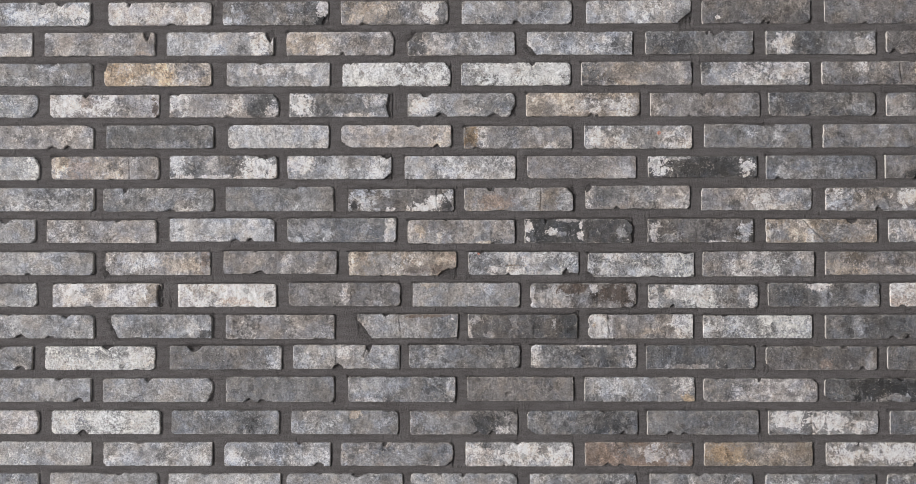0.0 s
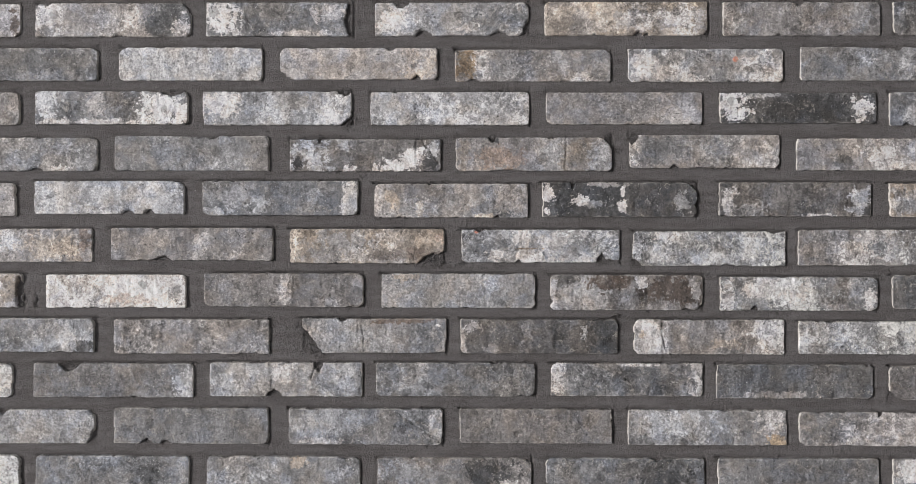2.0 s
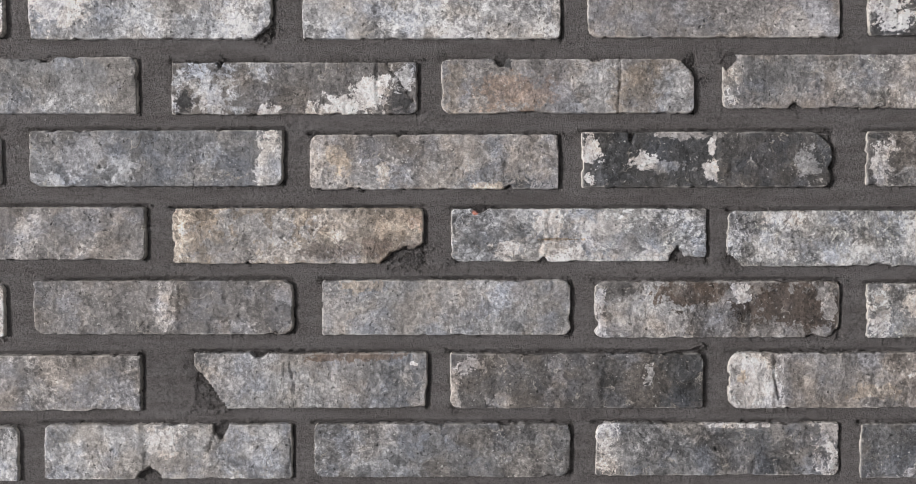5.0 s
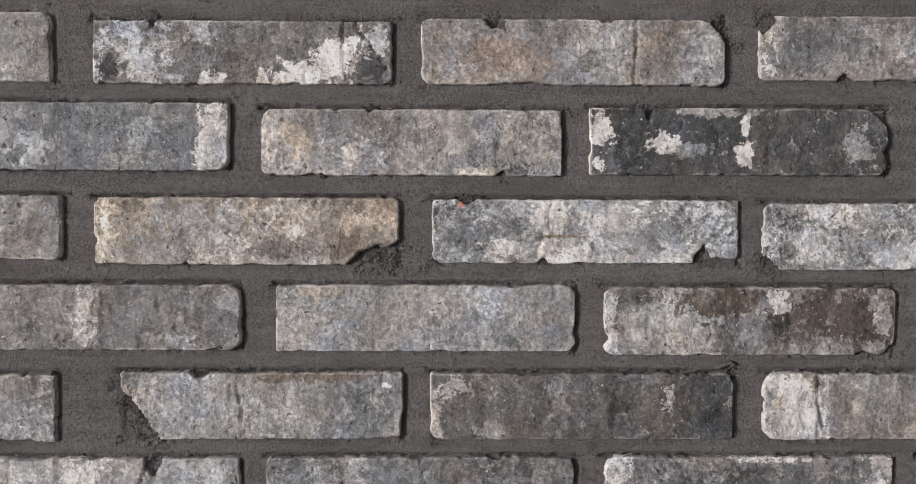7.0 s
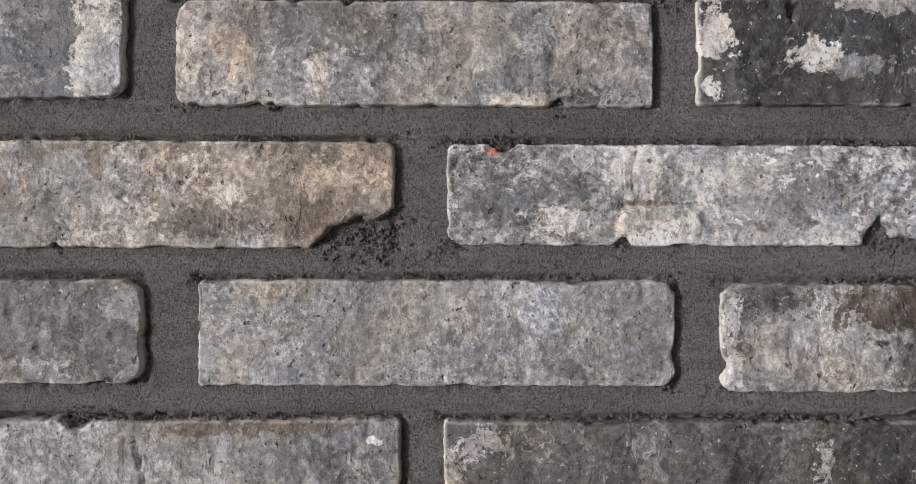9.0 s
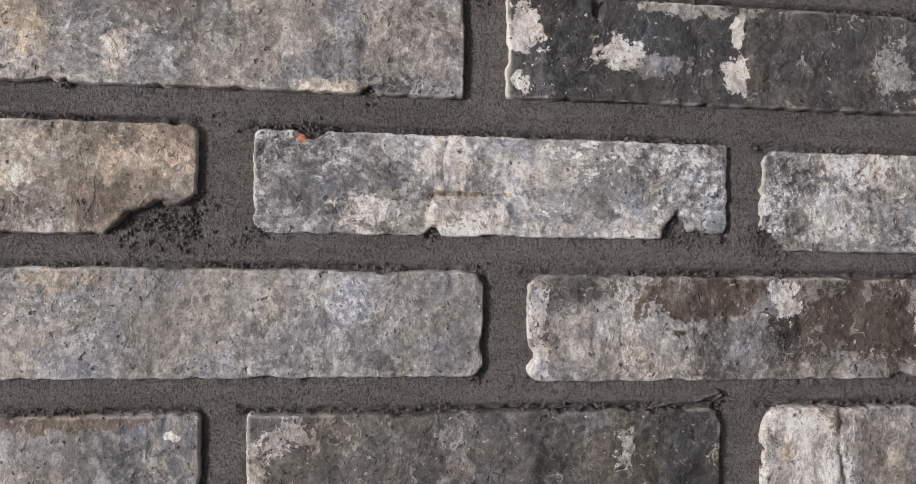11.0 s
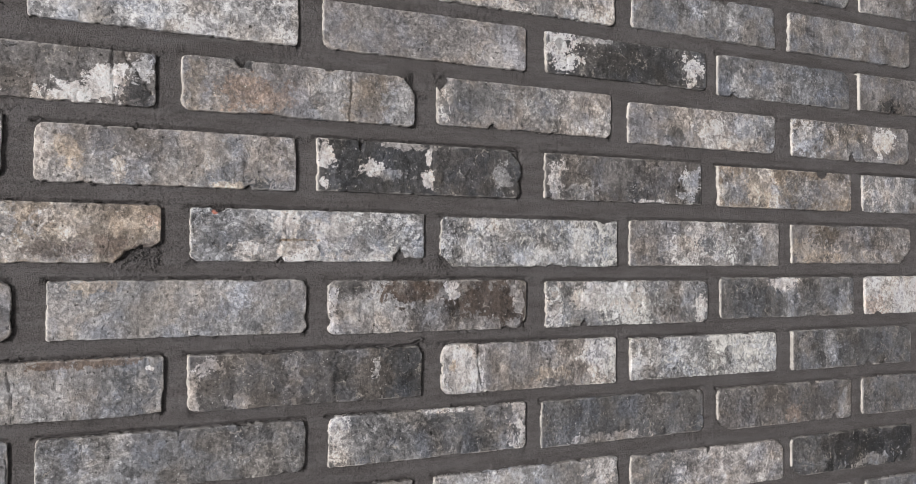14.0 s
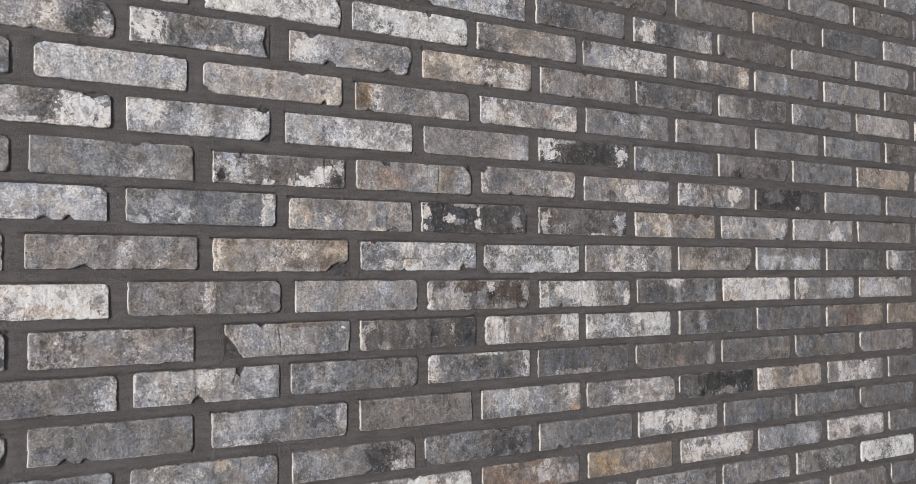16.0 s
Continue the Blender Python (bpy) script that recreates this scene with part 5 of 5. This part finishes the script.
patch_face(1293, 1.3950, (0.4, 0.5, 0.35, 0.4, "g7.5", 6), (0.8, 0.4, 0.1, 0.3, "g5", 5), blotch=0.3)
patch_face(940, 1.3338, (0.5, 0.5, 0.45, 0.45, "b3.2", 6), (0.8, 0.5, 0.1, 0.35, "b4.6", 5), (0.3, 0.3, 0.15, 0.2, "g4.6", 4), blotch=0.3)
patch_face(1170, 1.3338, (0.15, 0.5, 0.12, 0.4, "g4", 5), (0.45, 0.5, 0.12, 0.4, "n3", 7), (0.8, 0.5, 0.15, 0.4, "t5.2", 6), blotch=0.3)
patch_face(1400, 1.3338, (0.5, 0.5, 0.4, 0.4, "t5", 5), blotch=0.3)
patch_face(831, 1.2722, (0.5, 0.5, 0.45, 0.45, "g3.6", 6), (0.75, 0.3, 0.12, 0.25, "w4.6", 5), blotch=0.3)
patch_face(1062, 1.2722, (0.5, 0.5, 0.45, 0.45, "w3.9", 5), (0.2, 0.6, 0.06, 0.2, "g5.5", 5), blotch=0.3)
patch_face(1291, 1.2722, (0.5, 0.5, 0.4, 0.4, "w4.2", 5), blotch=0.3)
patch_face(940, 1.2100, (0.13, 0.5, 0.13, 0.45, "w8.2", 8), (0.45, 0.6, 0.12, 0.35, "g3.8", 6), (0.6, 0.3, 0.1, 0.25, "t6.5", 6), (0.88, 0.5, 0.1, 0.45, "t6.8", 7), blotch=0.3)
patch_face(1172, 1.2100, (0.3, 0.5, 0.2, 0.4, "w8.6", 8), (0.65, 0.5, 0.2, 0.35, "w8.8", 8), (0.1, 0.5, 0.06, 0.4, "g4", 6), (0.92, 0.4, 0.06, 0.4, "g5", 5), blotch=0.3)
patch_face(1399, 1.2100, (0.5, 0.5, 0.4, 0.4, "g3.2", 5), blotch=0.3)
patch_face(835, 1.1471, (0.5, 0.5, 0.45, 0.45, "b3.9", 6), (0.3, 0.5, 0.1, 0.3, "b5", 4), blotch=0.3)
patch_face(1061, 1.1471, (0.5, 0.5, 0.45, 0.45, "b4.2", 6), (0.7, 0.4, 0.1, 0.3, "g5", 4), blotch=0.3)
patch_face(1288, 1.1471, (0.5, 0.5, 0.45, 0.45, "g3.8", 5), blotch=0.3)
patch_face(939, 1.0853, (0.2, 0.5, 0.15, 0.4, "b7", 6), (0.45, 0.4, 0.12, 0.3, "b4", 6), (0.75, 0.5, 0.2, 0.4, "b6.6", 6), blotch=0.3)
patch_face(1168, 1.0853, (0.3, 0.5, 0.2, 0.4, "w8", 7), (0.7, 0.6, 0.2, 0.3, "w8.4", 7), (0.5, 0.3, 0.1, 0.2, "g4", 6), blotch=0.3)
patch_face(835, 1.5204, (0.2, 0.5, 0.15, 0.4, "w8", 7), (0.5, 0.5, 0.12, 0.4, "g6", 5), (0.8, 0.5, 0.15, 0.4, "g7.5", 6), blotch=0.3)
patch_face(1061, 1.5204, (0.2, 0.5, 0.15, 0.4, "g7", 6), (0.5, 0.6, 0.15, 0.35, "g5.5", 5), (0.75, 0.3, 0.12, 0.25, "w9", 8), (0.9, 0.6, 0.08, 0.35, "g6.5", 5), blotch=0.3)
patch_face(1291, 1.5204, (0.5, 0.5, 0.45, 0.45, "w4.2", 5), blotch=0.3)
patch_face(940, 1.5824, (0.5, 0.5, 0.5, 0.5, "g1.4", 7), (0.3, 0.6, 0.12, 0.25, "b4.2", 6), (0.65, 0.15, 0.05, 0.1, "w8", 7), (0.8, 0.5, 0.12, 0.3, "g4", 5), blotch=0.3)
patch_face(1173, 1.5824, (0.5, 0.5, 0.45, 0.45, "b5", 6), (0.7, 0.3, 0.15, 0.25, "b4", 5), blotch=0.3)
patch_face(1403, 1.5824, (0.5, 0.5, 0.45, 0.45, "b4.2", 5), blotch=0.3)
patch_face(829, 1.6445, (0.5, 0.5, 0.45, 0.45, "w3.8", 6), (0.25, 0.2, 0.08, 0.2, "g1.8", 7), (0.75, 0.5, 0.12, 0.4, "w2.6", 6), (0.15, 0.6, 0.1, 0.3, "w5", 5), blotch=0.3)
patch_face(1063, 1.6445, (0.5, 0.5, 0.45, 0.45, "b4.4", 6), (0.3, 0.6, 0.1, 0.2, "g5", 4), blotch=0.3)
patch_face(1292, 1.6445, (0.5, 0.5, 0.45, 0.45, "t6", 6), (0.2, 0.4, 0.1, 0.3, "w5", 5), blotch=0.3)
patch_face(709, 1.7062, (0.5, 0.5, 0.45, 0.45, "w4.6", 5), (0.55, 0.5, 0.03, 0.4, "g6.5", 6), (0.2, 0.6, 0.15, 0.3, "w5.4", 4), blotch=0.3)
patch_face(943, 1.7062, (0.5, 0.5, 0.45, 0.45, "g4.4", 6), (0.2, 0.4, 0.1, 0.25, "g5.6", 5), blotch=0.3)
patch_face(1174, 1.7062, (0.5, 0.5, 0.45, 0.45, "b5.2", 6), blotch=0.3)
patch_face(832, 1.7673, (0.12, 0.5, 0.12, 0.4, "w6", 6), (0.5, 0.5, 0.25, 0.4, "w3.4", 6), (0.8, 0.4, 0.15, 0.35, "w2.9", 6), (0.45, 0.6, 0.03, 0.3, "g6", 5), blotch=0.3)
patch_face(1064, 1.7673, (0.5, 0.5, 0.45, 0.45, "g4.6", 5), (0.06, 0.5, 0.05, 0.4, "g6.8", 6), blotch=0.3)
patch_face(1293, 1.7673, (0.4, 0.5, 0.4, 0.4, "w6.6", 6), (0.85, 0.5, 0.1, 0.4, "w5", 5), blotch=0.3)
patch_face(943, 1.8285, (0.3, 0.5, 0.25, 0.4, "b5.2", 6), (0.75, 0.5, 0.2, 0.4, "b4.2", 6), (0.45, 0.6, 0.03, 0.3, "g7", 5), blotch=0.3)
patch_face(1175, 1.8285, (0.5, 0.5, 0.45, 0.45, "g4.8", 5), (0.85, 0.4, 0.1, 0.3, "g5.8", 5), blotch=0.3)
patch_face(833, 1.8883, (0.5, 0.5, 0.45, 0.45, "w3.2", 6), (0.3, 0.4, 0.1, 0.25, "w4.2", 4), blotch=0.3)
patch_face(1065, 1.8883, (0.5, 0.5, 0.45, 0.45, "w4.8", 5), blotch=0.3)
patch_face(713, 1.9488, (0.5, 0.5, 0.45, 0.45, "w4.4", 5), (0.2, 0.6, 0.12, 0.3, "g5.4", 4), blotch=0.3)
patch_face(941, 1.9488, (0.25, 0.6, 0.2, 0.35, "t5", 6), (0.7, 0.5, 0.25, 0.4, "w3.2", 6), blotch=0.3)
patch_face(1173, 1.9488, (0.3, 0.5, 0.25, 0.4, "b3", 6), (0.75, 0.5, 0.2, 0.4, "g3.4", 6), blotch=0.3)



# ---- mortar between them ----
def grid_lines(low, high, core_low, core_high, fine, wide):
    return np.concatenate([np.arange(low, core_low, wide), np.arange(core_low, core_high, fine), np.arange(core_high, high, wide)])


def mortar_sheet():
    x_low, x_high = min(b[0] for b in BRICKS) - 0.01, max(b[1] for b in BRICKS) + 0.01
    z_low, z_high = min(b[2] for b in BRICKS) - 0.008, max(b[3] for b in BRICKS) + 0.008
    xs, zs = grid_lines(x_low, x_high, -0.3, 0.62, 0.0013, 0.006), grid_lines(z_low, z_high, 1.27, 1.56, 0.0012, 0.0034)
    gx, gz = np.meshgrid(xs, zs, indexing="ij")
    deep = np.full(gx.shape, -1.0)
    groove = np.zeros(gx.shape)
    for x0, x1, z0, z1 in BRICKS:
        i0, i1 = np.searchsorted(xs, (x0 - 0.012, x1 + 0.012))
        j0, j1 = np.searchsorted(zs, (z0 - 0.012, z1 + 0.012))
        px, pz = gx[i0:i1, j0:j1], gz[i0:i1, j0:j1]
        d = np.minimum(np.minimum(px - x0, x1 - px), np.minimum(pz - z0, z1 - pz))
        deep[i0:i1, j0:j1] = np.maximum(deep[i0:i1, j0:j1], d)
        along = np.clip(np.minimum(px - x0 + 0.004, x1 + 0.004 - px) / 0.004, 0, 1)
        above = np.clip(1 - np.abs(pz - z1 - 0.0006) / 0.0024, 0, 1) * along
        up = np.clip(np.minimum(pz - z0 + 0.002, z1 + 0.002 - pz) / 0.003, 0, 1)
        beside = np.clip(1 - np.abs(px - x1 - 0.0004) / 0.0026, 0, 1) * up
        groove[i0:i1, j0:j1] = np.maximum(groove[i0:i1, j0:j1], np.maximum(above, 0.7 * beside))
    ragged = np.clip(0.75 + 1.3 * rough(gx, gz, 0.06, 3) + 1.1 * rough(gx, gz, 0.003, 5), 0, 1.3)
    crumbs = np.clip(rough(gx, gz, 0.05, 21) * 3, 0, 1)
    depth = 0.0034 + 0.0016 * rough(gx, gz, 0.06, 31) + 0.0005 * rough(gx, gz, 0.006, 33)
    depth = depth + (0.0008 + 0.002 * crumbs) * np.clip(1 + deep / 0.004, 0, 1) * (0.4 + 3 * rough(gx, gz, 0.0035, 41))
    depth = depth + 0.0055 * groove * ragged
    under = np.clip((deep - 0.0005) / 0.003, 0, 1)
    depth = depth * (1 - under) + under * (0.0046 + 0.004 * rough(gx, gz, 0.004, 51))
    lowest = np.minimum(np.minimum(deep[:-1, :-1], deep[1:, :-1]), np.minimum(deep[:-1, 1:], deep[1:, 1:]))
    me = sheet("mortar", xs, zs, depth, keep=lowest < 0.014)
    me.materials.append(MORTAR)
    ob = new("mortar", me)
    ob.parent = wall
    tagged(ob, "dark grey sanded mortar joints, slightly recessed", kind="stuff")
    return x_low, x_high, z_low, z_high


SEEN = mortar_sheet()


# ---- loose sand and crumbs left along the arrises and in the broken corners ----
def mortar_crumbs():
    rng = random.Random(23)
    places = []
    for x0, x1, z0, z1 in BRICKS:
        if not (-0.75 < (x0 + x1) / 2 < 1.0 and 1.08 < z0 < 1.75):
            continue
        dense = 2.2 if -0.3 < (x0 + x1) / 2 < 0.65 and 1.26 < z0 < 1.56 else 0.8
        for _ in range(int(125 * dense)):
            x = rng.uniform(x0 - 0.006, x1 + 0.006)
            if noise.noise((x * 22, 0, z1 * 31)) + rng.uniform(-0.25, 0.25) > -0.02:
                places.append((x, rng.uniform(0.001, 0.006), z1 + abs(rng.gauss(0, 0.0013)) - 0.0002))
        for cx, cz in ((x0, z0), (x1, z0), (x0, z1), (x1, z1)):
            if rng.random() < 0.6:
                places += [(cx + rng.gauss(0, 0.004), rng.uniform(0.002, 0.006), cz + rng.gauss(0, 0.0025)) for _ in range(int(9 * dense))]
    for x0, z0, length, height, chips, cuts in BROKEN:
        for u, v, ru, rv in chips:
            for _ in range(int(20 + 6000 * ru * rv)):
                a, q = rng.uniform(0, 2 * math.pi), math.sqrt(rng.random())
                places.append((x0 + (u + ru * q * math.cos(a)) * length, rng.uniform(0.0025, 0.006), z0 + (v + rv * q * math.sin(a)) * height))
        for u0, v0, u1, v1 in cuts:
            side = math.hypot((u1 - u0) * length, (v1 - v0) * height)
            nx, nz = (v1 - v0) * height / side, -(u1 - u0) * length / side
            for _ in range(int(6000 * side)):
                k, off = rng.random(), rng.random() ** 1.5 * 0.012
                places.append((x0 + (u0 + k * (u1 - u0)) * length - nx * off, rng.uniform(0.002, 0.0065), z0 + (v0 + k * (v1 - v0)) * height - nz * off))
    verts, faces = [], []
    for x, y, z in places:
        r, k = rng.uniform(0.0003, 0.0012), len(verts)
        for a, b, c in ((1, 0, 0), (-1, 0, 0), (0, 1, 0), (0, -1, 0), (0, 0, 1), (0, 0, -1)):
            verts.append((x + a * r * rng.uniform(0.7, 1.4), y + b * r * rng.uniform(0.7, 1.2), z + c * r * rng.uniform(0.7, 1.3)))
        faces += [(k, k + 2, k + 4), (k + 2, k + 1, k + 4), (k + 1, k + 3, k + 4), (k + 3, k, k + 4), (k + 2, k, k + 5), (k + 1, k + 2, k + 5), (k + 3, k + 1, k + 5), (k, k + 3, k + 5)]
    me = bpy.data.meshes.new("mortar_crumbs")
    me.from_pydata(verts, [], faces)
    me.materials.append(MORTAR)
    ob = new("mortar_crumbs", me)
    ob.parent = wall
    tagged(ob, "loose dark sand and crumbs along the brick edges", kind="stuff")


mortar_crumbs()


# ---- mortar smeared and left standing proud in a few places ----
def mortar_smear(x0, z0, x1, z1, width, rise, seed):
    """A ragged ridge of mortar from one point to the other, on the face of the joint."""
    far = math.hypot(x1 - x0, z1 - z0)
    along, across = np.linspace(-0.5 * far, 0.5 * far, 60), np.linspace(-width, width, 16)
    ga, gb = np.meshgrid(along, across, indexing="ij")
    taper = np.clip(0.25 + (ga / far + 0.5), 0.2, 1) * np.clip((0.5 * far - np.abs(ga)) / 0.003, 0, 1)
    swell = np.clip(1 - (gb / (width * taper + 1e-5) + rough(ga, gb, 0.006, seed)) ** 2, 0, 1)
    depth = 0.006 - (0.006 + rise) * swell * taper - 0.0016 * rough(ga, gb, 0.003, seed + 3) * swell
    me = sheet("mortar_smear", along, across, depth)
    me.materials.append(MORTAR)
    ob = new("mortar_smear", me)
    ob.parent = wall
    ob.matrix_basis = Matrix.Translation(((x0 + x1) / 2, 0, (z0 + z1) / 2)) @ Matrix.Rotation(-math.atan2(z1 - z0, x1 - x0), 4, "Y")


mortar_smear(0.1838, 1.3554, 0.2324, 1.3646, 0.0028, 0.0006, 71)
mortar_smear(0.2264, 1.3593, 0.2324, 1.3658, 0.0035, 0.001, 75)
mortar_smear(-0.5690, 1.4110, -0.5704, 1.3708, 0.0085, -0.0005, 83)
mortar_smear(-0.2559, 1.3568, -0.2439, 1.3572, 0.0026, 0.0012, 91)


# ---- the rest of the wall, beyond what the walk sees ----
def far_bricks():
    verts, faces = [], []

    def lay(a, b, c):
        d, r, k = c + 0.0465, 0.002, len(verts)
        verts.extend([(a + r, 0, c + r), (b - r, 0, c + r), (b - r, 0, d - r), (a + r, 0, d - r), (a, r, c), (b, r, c), (b, r, d), (a, r, d), (a, 0.03, c), (b, 0.03, c), (b, 0.03, d), (a, 0.03, d)])
        faces.append((k, k + 1, k + 2, k + 3))
        for e in (0, 4):
            faces.extend((k + e + 4 + i, k + e + 4 + (i + 1) % 4, k + e + (i + 1) % 4, k + e + i) for i in range(4))

    def run(c, low, high, back=False):
        """Stretchers from one end to the other, the last one cut to fit."""
        while high - low > 0.04:
            size = min(0.211, high - low)
            lay(high - size if back else low, high if back else low + size, c)
            low, high = (low, high - size - 0.024) if back else (low + size + 0.024, high)

    for z, low, high in COURSES:
        run(z - 0.02325, LEFT, low - 0.024, back=True)
        run(z - 0.02325, high + 0.024, RIGHT)
    top, foot = max(c[0] for c in COURSES), min(c[0] for c in COURSES)
    for row in range(1, 40):
        for z in (top + 0.0617 * row, foot - 0.0617 * row):
            if 0.026 < z < TOP - 0.03:
                run(z - 0.02325, LEFT + (0.118 if row % 2 else 0.0), RIGHT)
    me = bpy.data.meshes.new("far_brick")
    me.from_pydata(verts, [], faces)
    me.materials.append(FAR_BRICK)
    ob = new("far_brick", me)
    ob.parent, ob.color = wall, (*tone("g5"), 1)
    ob["lime_a"], ob["lime_b"] = (0.1, 0.1, 0.1), (0.1, 0.1, 0.1)
    ob["stain"], ob["stain_tint"], ob["stain_up"] = (-2.0, 0.1, 0.0), (0.1, 0.1, 0.1), (0.5, 0.5, 0.0)
    tagged(ob, "grey bricks of the wall's outer stretches", kind="stuff")


far_bricks()
